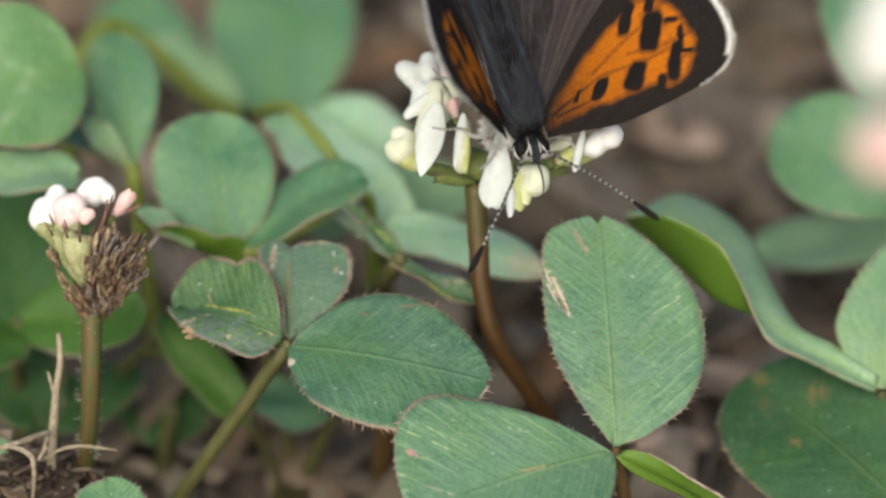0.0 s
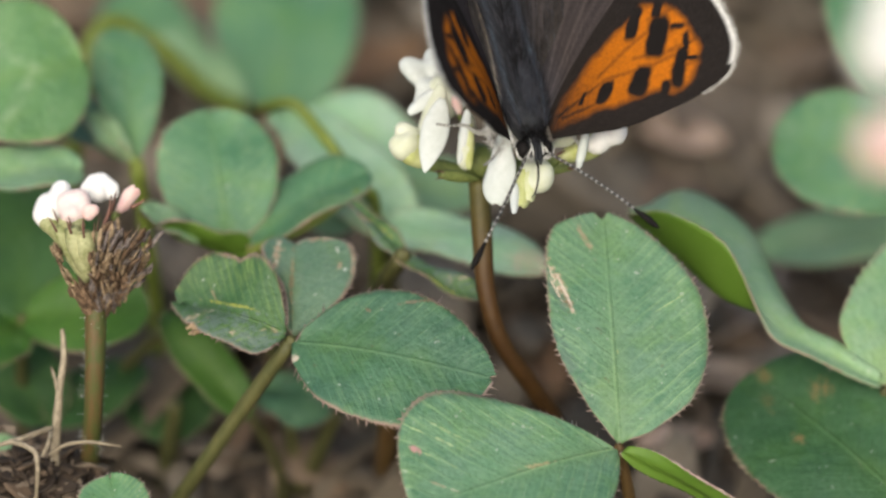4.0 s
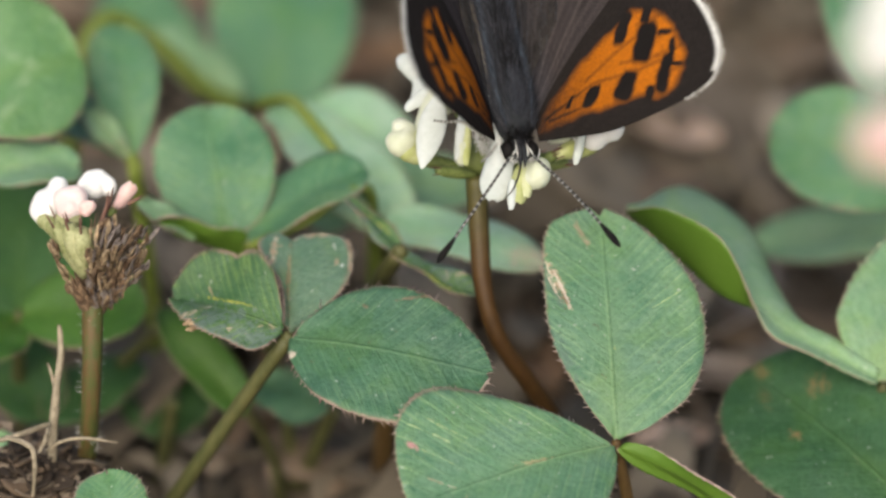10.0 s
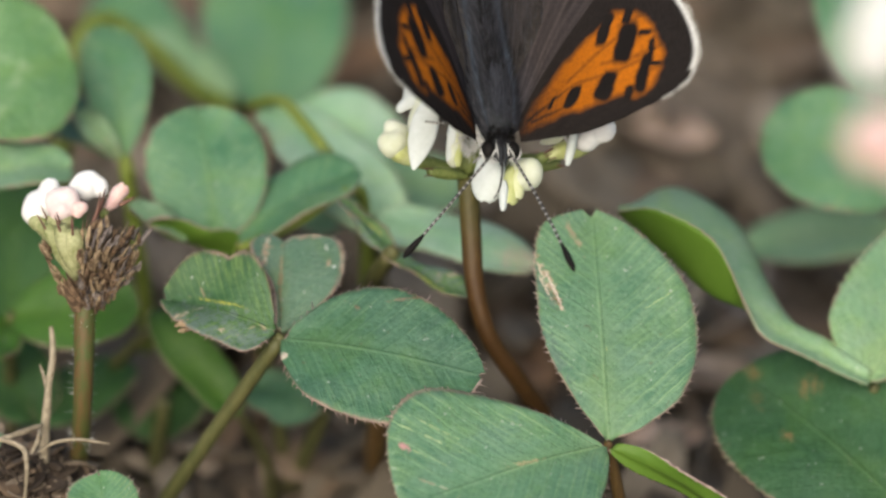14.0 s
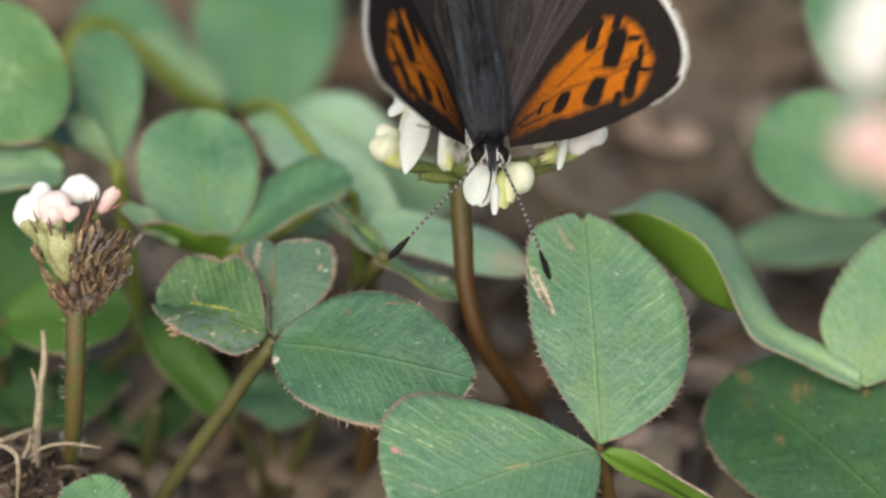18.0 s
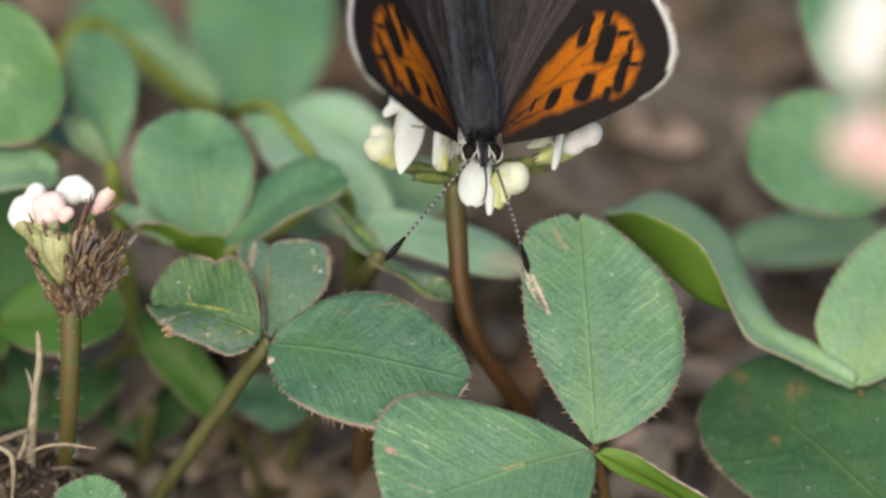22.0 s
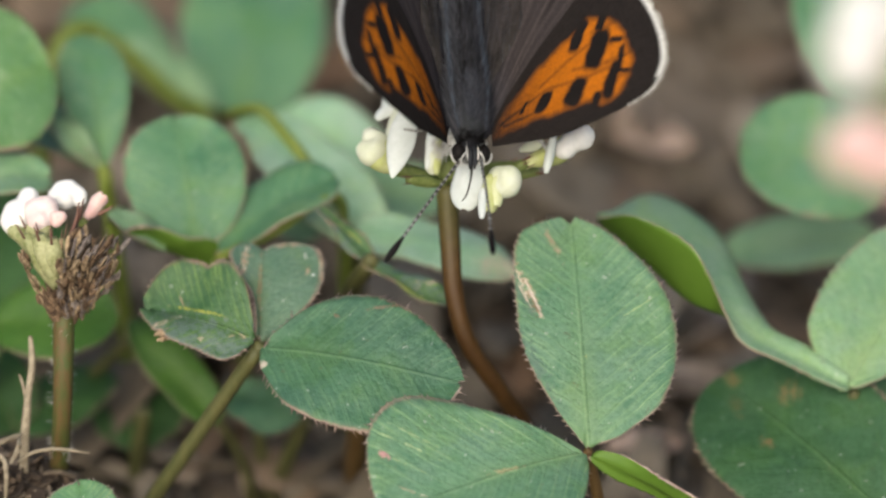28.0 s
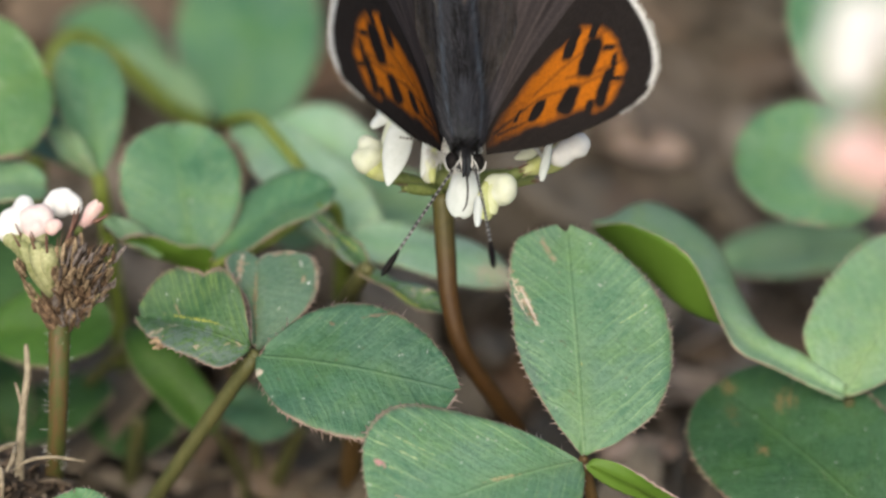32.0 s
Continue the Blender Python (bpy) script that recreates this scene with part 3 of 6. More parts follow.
def curled_leaflet(parent, lines, mat, label="", seed=1, thick=0.16, teeth=0.12):
    """A leaflet rolled along its length: three lines run from its tip to its joint, the far margin, the fold and the near margin."""
    rng = np.random.RandomState(seed)
    n, m = 70, 21
    far, fold, near = (smooth_line(l, n) for l in lines)
    w = np.linspace(0, 1, m)[None, :, None]
    saw = np.array((0.0, 0.3, 1.0))[np.arange(n) % 3][:, None] * rng.uniform(0.2, 1.0, (n, 1)) * teeth
    near = near + saw * (near - fold) / np.maximum(np.linalg.norm(near - fold, axis=1, keepdims=True), 0.3)
    bow = np.sin(np.clip(2 * w, 0, 1) * math.pi) * 0.8 * np.array((0, 0.3, 0.9))
    g = np.where(w < 0.5, far[:, None] + (fold - far)[:, None] * 2 * w + bow, fold[:, None] + (near - fold)[:, None] * (2 * w - 1))
    for k in range(3):
        g[:, 1:-1] = (g[:, :-2] + 2 * g[:, 1:-1] + g[:, 2:]) / 4
    s = np.linspace(0, 1, n)[:, None]
    g[..., 2] += 0.14 * np.sin(s * 19 + rng.uniform(0, 6)) * (np.abs(w[..., 0] - 0.5) * 2) ** 2
    verts, faces, count = solid_sheet(g, thick)
    slots = [1] * count[0] + [0] * count[1] + [0] * count[2]
    S, Wd = np.meshgrid(1 - s[:, 0], np.linspace(-1, 1, m), indexing="ij")
    uv, rim = np.stack([S, Wd * 0.35], -1).reshape(-1, 2), np.stack([Wd, S], -1).reshape(-1, 2)
    return mesh_object("leaflet", verts, faces, [mat, UNDER], parent, label, slots, uvs={"leaf": np.vstack([uv, uv]), "rim": np.vstack([rim, rim])})


def clover_leaf(label, stalk, radius, leaflets, stalk_mat=None, seed=0):
    """stalk: points from the ground to the joint. leaflets: arguments of leaflet()."""
    ob = thing("clover_leaf", (stalk[0][0], stalk[0][1], 0), label, "clover leaf", "clover leaves")
    v, f = tube(stalk, [radius * 1.1, radius, radius * 0.9], 10, 22, 0.03, seed)
    mesh_object("petiole", v, f, stalk_mat or STEM_GREEN, ob)
    v, f = blob(stalk[-1], np.eye(3), (radius * 0.85, radius * 0.85, radius * 0.95), 10, 12, 0.15, seed)
    mesh_object("joint", v, f, stalk_mat or STEM_GREEN, ob)
    for i, spec in enumerate(leaflets):
        spec = dict(spec)
        spec.setdefault("seed", seed * 7 + i + 1)
        leaflet(ob, **spec)
    return ob


def rooted(joint, dx=0.0, dy=0.0, sink=-1.0):
    """A stalk from the ground up to a joint, leaning by dx, dy at its foot."""
    j = np.array(joint, float)
    return [(j[0] + dx, j[1] + dy, sink), (j[0] + dx * 0.75, j[1] + dy * 0.7, j[2] * 0.45), tuple(j)]


# ---- the setting ----
def build_ground():
    k = np.linspace(-1, 1, 261)
    c = np.sinh(k * 9.2) / np.sinh(9.2) * 60000.0 + k * 150.0
    X, Y = np.meshgrid(c, c + 20.0, indexing="ij")
    Z = np.zeros_like(X)
    near = np.exp(-(X ** 2 + (Y - 20) ** 2) / 200.0 ** 2)
    for i in range(X.shape[0]):
        for j in range(X.shape[1]):
            if near[i, j] > 0.02:
                p = Vector((X[i, j] * 0.03, Y[i, j] * 0.03, 3.1))
                Z[i, j] = near[i, j] * (2.4 * noise.noise(p) + 1.2 * noise.noise(p * 4.3) + 0.5 * noise.noise(p * 11)) - 0.6
    g = np.stack([X, Y, Z], -1)
    ob = mesh_object("ground", g.reshape(-1, 3), grid_faces(*X.shape, 0, True), SOIL)
    tagged(ob, "bare brown soil strewn with dry plant scraps", "ground", kind="structure")


build_ground()


def flake(rng, at, size, lift):
    """A curled scrap of dead leaf."""
    a = rng.uniform(0, 6.28)
    long, wide = size, size * rng.uniform(0.25, 0.7)
    s, w = np.linspace(0, 1, 7), np.linspace(-1, 1, 5)
    S, Wd = np.meshgrid(s, w, indexing="ij")
    h = wide / 2 * np.sin(np.pi * (0.08 + 0.84 * S)) ** 0.7 * (1 + 0.25 * rng.uniform(-1, 1, S.shape))
    x, y = Wd * h, (S - 0.5) * long
    z = rng.uniform(-0.25, 0.35) * long * (S - 0.5) ** 2 * 2 + np.abs(Wd) ** 2 * h * rng.uniform(-0.4, 0.9)
    tx, ty = rng.uniform(-0.5, 0.5, 2)
    z = z + x * tx + y * ty
    g = np.stack([x * np.cos(a) - y * np.sin(a), x * np.sin(a) + y * np.cos(a), z - z.min()], -1)
    g = g + np.array([at[0], at[1], lift])
    v, f, _ = solid_sheet(g, 0.15)
    return v, [tuple(q) for q in f]


def build_litter():
    rng = np.random.RandomState(5)
    pieces = []
    for i in range(620):
        x, y = rng.uniform(-58, 62), rng.uniform(-45, 95)
        pieces.append(flake(rng, (x, y), rng.uniform(2.5, 11) if i % 5 else rng.uniform(9, 19), rng.uniform(-0.6, 1.6)))
    for i in range(160):
        x, y, a, l = rng.uniform(-55, 60), rng.uniform(-45, 95), rng.uniform(0, 6.28), rng.uniform(5, 26)
        d = np.array([math.cos(a), math.sin(a)]) * l
        z0, z1 = rng.uniform(0.5, 2.5, 2)
        pieces.append(tube([(x, y, z0), (x + d[0] * 0.5, y + d[1] * 0.5, (z0 + z1) / 2 + rng.uniform(-0.2, 1.2)), (x + d[0], y + d[1], z1)], [rng.uniform(0.12, 0.5)] * 2 + [0.1], 6, 8))
    v, f = merge(pieces)
    tagged(mesh_object("leaf_litter", v, f, LITTER), "dry brown and tan leaf scraps and straws on the soil", "litter", kind="stuff")
    pieces = []
    for i in range(1500):
        x, y, r = rng.uniform(-58, 62), rng.uniform(-45, 95), rng.uniform(0.3, 1.5) * rng.uniform(0.5, 1)
        ax = np.linalg.qr(rng.normal(size=(3, 3)))[0]
        pieces.append(blob((x, y, r * 0.4), ax, (r, r * rng.uniform(0.6, 1), r * rng.uniform(0.5, 0.9)), 5, 7, 0.2, i))
    v, f = merge(pieces)
    tagged(mesh_object("soil_crumbs", v, f, CRUMB, smooth=False), "small grey-brown crumbs of dry soil", "soil", kind="stuff")


def dead_leaf(label, at, size, turn, mat):
    """A single curled dry leaf lying on the soil."""
    ob = thing("dead_leaf", (at[0], at[1], 0), label, "dead leaf", "dead leaves")
    c = np.array((at[0], at[1], 0.4))
    d = np.array((math.cos(radians(turn)), math.sin(radians(turn)), 0.18)) * size / 2
    leaf_rng = np.random.RandomState(int(size * 10))
    s, w = np.linspace(0, 1, 22), np.linspace(-1, 1, 9)
    S, Wd = np.meshgrid(s, w, indexing="ij")
    h = size * 0.26 * np.sin(np.pi * (0.03 + 0.94 * S)) ** 0.7
    side = unit(np.cross(d, (0, 0, 1)))
    z = size * (0.10 * np.sin(S * 4 + 1) + 0.12 * Wd ** 2) + leaf_rng.uniform(-0.1, 0.1, S.shape) + 0.9
    g = c + (S[..., None] - 0.5) * 2 * d + side * (Wd * h)[..., None] + np.array((0, 0, 1)) * z[..., None]
    v, f, _ = solid_sheet(g, 0.15)
    mesh_object("blade", v, f, mat, ob)


build_litter()
DEAD_PINK = plain("dead_leaf_pale", (0.36, 0.25, 0.20), (0.55, 0.43, 0.36), 500, 0.7, 0.5, 0.0002)
DEAD_RED = plain("dead_leaf_red", (0.09, 0.03, 0.022), (0.17, 0.07, 0.045), 500, 0.7, 0.5, 0.0002)
DEAD_BROWN = plain("dead_leaf_brown", (0.13, 0.075, 0.04), (0.23, 0.135, 0.075), 500, 0.7, 0.5, 0.0002)
dead_leaf("pale pinkish dry leaf on the soil", (18.3, 59.7, 2.7), 10.0, -25, DEAD_PINK)
dead_leaf("dark reddish dry leaf on the soil", (14.1, 51.2, 4.5), 7.0, 20, DEAD_RED)
dead_leaf("orange-brown dry leaf on the soil", (-5.4, 69.2, 2.4), 11.0, 40, DEAD_BROWN)
dead_leaf("tan dry leaf on the soil", (17.2, 17.7, 2.1), 6.0, 10, DEAD_PINK)
DEAD_GREY = plain("dead_leaf_grey", (0.20, 0.16, 0.135), (0.32, 0.26, 0.225), 300, 0.75, 0.4, 0.0002)
# Two grey leaves added where soil should look lit between the clover leaves.
dead_leaf("broad greyish dry leaf added to lighten the soil", (22.3, 34.3, 0.8), 13.0, 60, DEAD_GREY)
dead_leaf("greyish-tan dry leaf added to lighten the soil", (19.6, 25.5, 0.8), 9.0, 15, DEAD_GREY)
dead_leaf("flat grey-brown dry leaf on the soil", (7.0, 27.7, 0.7), 9.0, 110, DEAD_BROWN)
dead_leaf("pale dry scrap of leaf on the soil", (-12.0, 14.4, 0.9), 4.0, 70, DEAD_PINK)

# ---- clover leaves, front to back ----
# the sharp leaf in front
clover_leaf("sharp green clover leaf with toothed brown margins, standing in front", [(13.8, -8.8, -1.5), (13.0, -9.7, 13.4), (12.4, -10.1, 18.2), (11.6, -10.1, 22.5)], 0.45, [
    dict(base=(11.6, -10.3, 23.1), tip=(10.7, 3.2, 31.9), width=11.0, normal=(0.00, -0.65, 0.76), mat=LEAF_SCARRED, fold=(6, 4), bend=0.03, profile=((0.1, 1.1, 2.3, 3.55, 4.15, 4.2, 4.2, 4.0, 3.45, 1.7, 0.3), (0.5, 4.1, 5.65, 6.4, 6.55, 6.0, 4.65, 3.2, 1.9, 0.6, 0.2)), notch=0.0, teeth=0.1, spines=0.34, wave=0.22, label="upright leaflet with dry streaks near its margin"),
    dict(base=(11.3, -11.0, 23.0), tip=(-1.7, -17.6, 23.2), width=(8.0, 7.3), normal=(-0.10, -0.42, 0.90), mat=LEAF_STREAKED, fold=(10, 8), bend=0.05, peak=(0.68, 0.74), blunt=4.0, wave=0.3, teeth=0.1, spines=0.36),
    dict(base=(11.8, -11.0, 23.0), tip=(22.5, -17.6, 19.6), width=2.5, normal=(0.68, 0.71, 0.19), mat=LEAF, fold=(3, 5), bend=0.03, peak=0.55, teeth=0.08, spines=0.25, label="leaflet turned to show its yellow-green underside"),
], STEM_BROWN, 1)

# the leaf with one sound and two damaged leaflets
worn = clover_leaf("bluish-green clover leaf with two worn, browned leaflets", [(-24.9, 0.9, -1.8), (-23.7, 0.1, 1.3), (-18.5, -2.9, 12.7), (-14.1, -3.5, 20.6), (-10.6, -3.6, 26.5)], 0.58, [
    dict(base=(-10.3, -4.0, 26.8), tip=(2.8, -7.8, 26.7), width=10.0, normal=(0.05, -0.47, 0.88), mat=LEAF_DEEP, fold=(6, 4), bend=0.04, profile=((0.4, 2.1, 3.65, 4.6, 4.8, 4.35, 3.55, 2.5, 1.5, 0.6, 0.06), (0.9, 2.6, 4.2, 4.95, 5.25, 5.1, 4.55, 3.7, 2.5, 1.0, 0.08)), teeth=0.1, spines=0.46, wave=0.25),
    dict(base=(-11.0, -3.7, 27.3), tip=(-18.5, -0.4, 27.6), width=7.0, normal=(0.10, -0.50, 0.86), mat=LEAF_WORN, fold=(14, 12), bend=0.05, profile=((0.9, 2.4, 2.5, 2.2, 2.4, 2.2, 1.7, 1.05, 0.6, 0.3, 0.2), (0.5, 1.8, 3.4, 4.5, 4.75, 4.2, 4.0, 3.45, 2.4, 1.1, 0.3)), teeth=0.12, spines=0.24, wave=0.4, bites=((1, 0.57, 0.06, 0.10), (-1, 0.70, 0.05, 0.16)), label="worn leaflet with brown eaten edges"),
    dict(base=(-10.6, -2.5, 26.4), tip=(-10.5, 4.8, 28.9), width=6.0, normal=(0.05, -0.55, 0.83), mat=LEAF_DRY, fold=(10, 6), bend=0.04, profile=((0.3, 0.35, 0.4, 0.45, 0.7, 1.6, 2.2, 2.3, 2.0, 1.5, 1.0), (0.25, 0.9, 2.0, 3.5, 4.05, 4.25, 4.25, 4.1, 3.6, 2.6, 1.9)), notch=0.5, teeth=0.12, spines=0.24, wave=0.4, label="small worn leaflet with a dry tip"),
], None, 2)

for a, b, c, r in (((-17.7, -2.8, 27.1), (-16.8, -3.2, 27.7), (-15.8, -2.6, 28.0), 0.26), ((-17.5, -3.0, 26.8), (-16.9, -3.3, 27.2), (-16.2, -2.9, 27.4), 0.20)):
    v, f = tube([a, b, c], [r * 0.4, r, r * 0.8, r * 0.3], 8, 16, 0.35, 17)
    mesh_object("dry_roll", v, f, WITHERED_TAN, worn, "brown rolled-up dry margin")

# the leaf behind it
clover_leaf("green clover leaf with a round upright leaflet", rooted((-15.1, 10.4, 24.8), 4, 4), 0.5, [
    dict(base=(-15.4, 10.5, 24.9), tip=(-17.0, 18.2, 30.7), width=8.6, normal=(0.05, -0.61, 0.79), fold=(6, 6), bend=0.04, peak=0.55, wave=0.35, spines=0.2),
    dict(base=(-14.7, 10.4, 24.8), tip=(-5.8, 14.0, 28.2), width=6.6, normal=(-0.28, -0.17, 0.94), fold=(4, 14), bend=0.05, peak=0.58),
    dict(base=(-14.0, 9.7, 24.7), tip=(-19.9, 8.7, 27.6), width=(1.5, 0.9), normal=(0.31, 0.94, 0.14), mat=LEAF_PALE, fold=(10, 10), bend=-0.05, peak=0.45, teeth=0.2, spines=0.2),
    dict(base=(-17.4, 9.0, 26.2), tip=(-21.3, 10.3, 28.2), width=2.0, normal=(0.21, -0.38, 0.90), mat=LEAF_PALE, fold=(10, 10), bend=0.0, peak=0.5),
], None, 3)

# left side
clover_leaf("large green clover leaf with a pale mark", rooted((-35.5, 17.8, 31.9), -3, 2), 0.5, [
    dict(base=(-35.5, 18.1, 32.3), tip=(-26.2, 21.1, 33.1), width=11.5, normal=(0.10, -0.56, 0.82), mat=LEAF_MARKED, fold=(8, 8), bend=0.05, peak=0.55),
], None, 4)
clover_leaf("green clover leaf behind, with a narrow side leaflet", rooted((-22.4, 19.5, 25.5), 1, 3), 0.6, [
    dict(base=(-22.4, 19.6, 25.7), tip=(-24.0, 28.3, 31.2), width=5.2, normal=(0.20, -0.59, 0.78), mat=LEAF, fold=(8, 14), bend=0.03, peak=0.64, blunt=2.2),
    dict(base=(-22.7, 19.6, 25.7), tip=(-26.0, 22.3, 27.9), width=2.0, normal=(-0.31, -0.24, 0.92), mat=LEAF_PALE, fold=(25, 25), bend=0.04),
    dict(base=(-22.2, 19.6, 25.7), tip=(-28.2, 28.3, 24.3), width=4.0, normal=(0.00, -0.42, 0.91), mat=LEAF_DEEP, bend=0.04),
], STEM_LIME, 5)
clover_leaf("small pale clover leaf, seen edge-on", rooted((-33.6, 12.2, 29.1), -4, 2), 0.45, [
    dict(base=(-34.0, 12.3, 29.2), tip=(-26.1, 14.2, 28.4), width=4.6, normal=(0.05, -0.21, 0.98), mat=LEAF_PALE, fold=(6, 6), bend=0.06, peak=0.6),
], None, 6)
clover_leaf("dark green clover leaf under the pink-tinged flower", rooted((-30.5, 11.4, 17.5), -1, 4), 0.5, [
    dict(base=(-30.5, 11.4, 17.6), tip=(-30.7, 21.7, 21.7), width=11.5, normal=(0.00, -0.56, 0.83), mat=LEAF_DARK_SHADED, fold=(8, 8), bend=0.03, peak=0.5),
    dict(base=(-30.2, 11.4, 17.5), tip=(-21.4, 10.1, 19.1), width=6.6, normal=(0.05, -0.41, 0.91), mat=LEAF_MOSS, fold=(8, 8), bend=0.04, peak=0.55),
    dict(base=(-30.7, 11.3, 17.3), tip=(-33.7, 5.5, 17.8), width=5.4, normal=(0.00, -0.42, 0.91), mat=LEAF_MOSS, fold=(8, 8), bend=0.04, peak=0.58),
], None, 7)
clover_leaf("small toothed clover leaf near the ground", [(-21.6, -12.0, -1.5), (-21.8, -13.5, 8.1), (-21.9, -12.7, 14.4), (-22.1, -14.5, 17.1)], 0.45, [
    dict(base=(-21.9, -14.9, 17.4), tip=(-22.5, -11.6, 21.2), width=4.9, normal=(0.00, -0.42, 0.91), fold=(8, 8), bend=0.05, peak=0.6, teeth=0.14, spines=0.25),
], None, 8)
clover_leaf("pale clover leaf beside the dry roots", rooted((-32.7, -5.6, 17.6), -3, 2), 0.4, [
    dict(base=(-33.1, -5.7, 17.5), tip=(-28.9, -4.6, 17.3), width=3.6, normal=(0.10, -0.41, 0.91), mat=LEAF_PALE, fold=(6, 6), bend=0.05, peak=0.6),
], None, 9)
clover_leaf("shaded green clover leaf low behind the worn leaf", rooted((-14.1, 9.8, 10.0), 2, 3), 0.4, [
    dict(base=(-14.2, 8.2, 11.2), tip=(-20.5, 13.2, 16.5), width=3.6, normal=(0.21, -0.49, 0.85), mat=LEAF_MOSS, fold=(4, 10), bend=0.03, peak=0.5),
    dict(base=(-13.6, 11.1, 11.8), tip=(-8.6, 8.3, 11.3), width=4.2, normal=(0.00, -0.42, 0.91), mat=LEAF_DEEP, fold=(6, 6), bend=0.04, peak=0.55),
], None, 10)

# the row behind the flower
clover_leaf("blurred pale clover leaf at the back", rooted((-15.9, 43.5, 14.6), 2, 4), 0.6, [
    dict(base=(-15.9, 43.7, 14.7), tip=(-22.9, 50.0, 16.9), width=3.6, normal=(-0.31, -0.41, 0.86), mat=LEAF_PALE, fold=(8, 8), bend=0.06, peak=0.5),
    dict(base=(-16.1, 44.5, 14.2), tip=(-27.0, 62.0, 13.0), width=6.0, normal=(0.00, -0.52, 0.86), mat=LEAF, fold=(6, 6), bend=0.04, peak=0.75),
    dict(base=(-13.5, 44.2, 13.7), tip=(-12.2, 60.0, 19.0), width=11.6, normal=(0.05, -0.61, 0.79), mat=LEAF, fold=(4, 4), bend=0.03, peak=0.52),
], None, 11)
clover_leaf("pale green clover leaf behind the white flower", rooted((-12.0, 35.0, 19.9), -2, 4), 0.5, [
    dict(base=(-12.6, 26.8, 25.5), tip=(-2.9, 15.7, 21.9), width=6.4, normal=(0.20, -0.34, 0.92), mat=LEAF_SILVER, fold=(6, 6), bend=0.03, peak=0.55),
    dict(base=(-9.6, 36.2, 19.8), tip=(-2.7, 31.3, 18.0), width=5.5, normal=(0.00, -0.42, 0.91), mat=LEAF_SILVER, fold=(6, 6), bend=0.03, peak=0.5),
], None, 12)
clover_leaf("pale green clover leaf with a pointed tip", rooted((-4.9, 24.1, 18.3), 1, 3), 0.6, [
    dict(base=(-5.6, 26.9, 18.7), tip=(2.3, 27.4, 17.7), width=4.8, normal=(0.00, -0.42, 0.91), mat=LEAF_PALE, fold=(6, 6), bend=0.03, peak=0.6),
    dict(base=(-4.7, 15.3, 23.1), tip=(7.0, 10.1, 22.7), width=5.2, normal=(0.15, -0.14, 0.98), mat=LEAF_TIPPED, fold=(4, 4), bend=0.05, peak=0.42, blunt=1.4),
    dict(base=(-5.0, 24.0, 18.1), tip=(-10.2, 22.8, 18.1), width=3.4, normal=(0.00, -0.42, 0.91), mat=LEAF_PALE, fold=(6, 6), bend=0.04),
], None, 13)
clover_leaf("curled olive clover leaf with a brown dry margin", [(-6.4, 24.0, -1.5), (-5.9, 21.9, 6.4), (-4.6, 9.4, 21.6), (-3.1, 5.8, 27.0)], 0.7, [
    dict(base=(-2.8, 5.7, 26.8), tip=(-6.7, 9.6, 28.9), width=(0.8, 1.0), normal=(0.33, -0.53, 0.78), mat=LEAF_WORN, fold=(40, 10), bend=-0.08, peak=0.45, wave=0.5, label="leaflet curled edge-on, brown along its rim"),
    dict(base=(-3.7, 6.0, 27.2), tip=(2.8, 2.5, 25.7), width=(0.95, 0.75), normal=(0.21, -0.15, 0.97), mat=LEAF_WORN, fold=(20, 6), bend=-0.06, peak=0.45, wave=0.4),
], None, 14)

# right side
curling = clover_leaf("pale green clover leaf with a curling leaflet", rooted((30.4, -0.3, 19.9), 2, 4), 0.5, [
    dict(base=(29.7, -0.9, 20.8), tip=(37.8, 13.8, 24.4), width=9.0, normal=(0.10, -0.47, 0.88), mat=LEAF_PALE, fold=(10, 8), bend=0.05, profile=((0.5, 4.2, 4.9, 5.0, 4.85, 4.25, 3.2, 2.0, 1.1, 0.5, 0.2), (0.3, 1.8, 2.6, 3.2, 3.6, 3.6, 3.2, 2.6, 1.9, 0.9, 0.2))),
], None, 15)
curled_leaflet(curling, (
    ((13.0, 11.5, 26.4), (17.1, 15.8, 25.6), (21.3, 14.6, 23.8), (23.2, 8.0, 23.0), (25.3, 3.6, 22.1), (27.7, 2.0, 21.6), (30.0, -0.7, 21.1)),
    ((13.0, 10.6, 26.7), (15.7, 6.5, 26.2), (18.7, 2.7, 25.2), (21.6, 1.9, 24.8), (23.7, 1.1, 23.6), (26.5, 0.2, 22.4), (29.9, -0.8, 20.9)),
    ((12.7, 8.8, 28.6), (15.4, 5.4, 30.8), (18.9, 2.3, 30.7), (21.3, 0.8, 25.9), (22.8, -0.4, 24.2), (26.0, -0.9, 22.6), (29.8, -1.4, 21.1))),
    LEAF_CURL, "leaflet curled over, showing its yellow-green underside")
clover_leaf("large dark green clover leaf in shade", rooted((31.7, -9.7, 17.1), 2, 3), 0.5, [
    dict(base=(31.8, -8.9, 16.4), tip=(21.7, 3.4, 18.3), width=13.0, normal=(0.05, -0.51, 0.86), mat=LEAF_BLOTCHED_SHADED, fold=(6, 6), bend=0.03, peak=0.5),
    dict(base=(32.4, -8.2, 15.7), tip=(34.1, 5.0, 18.9), width=5.0, normal=(-0.10, -0.51, 0.85), mat=LEAF, fold=(6, 6), bend=0.03, peak=0.5),
], None, 16)
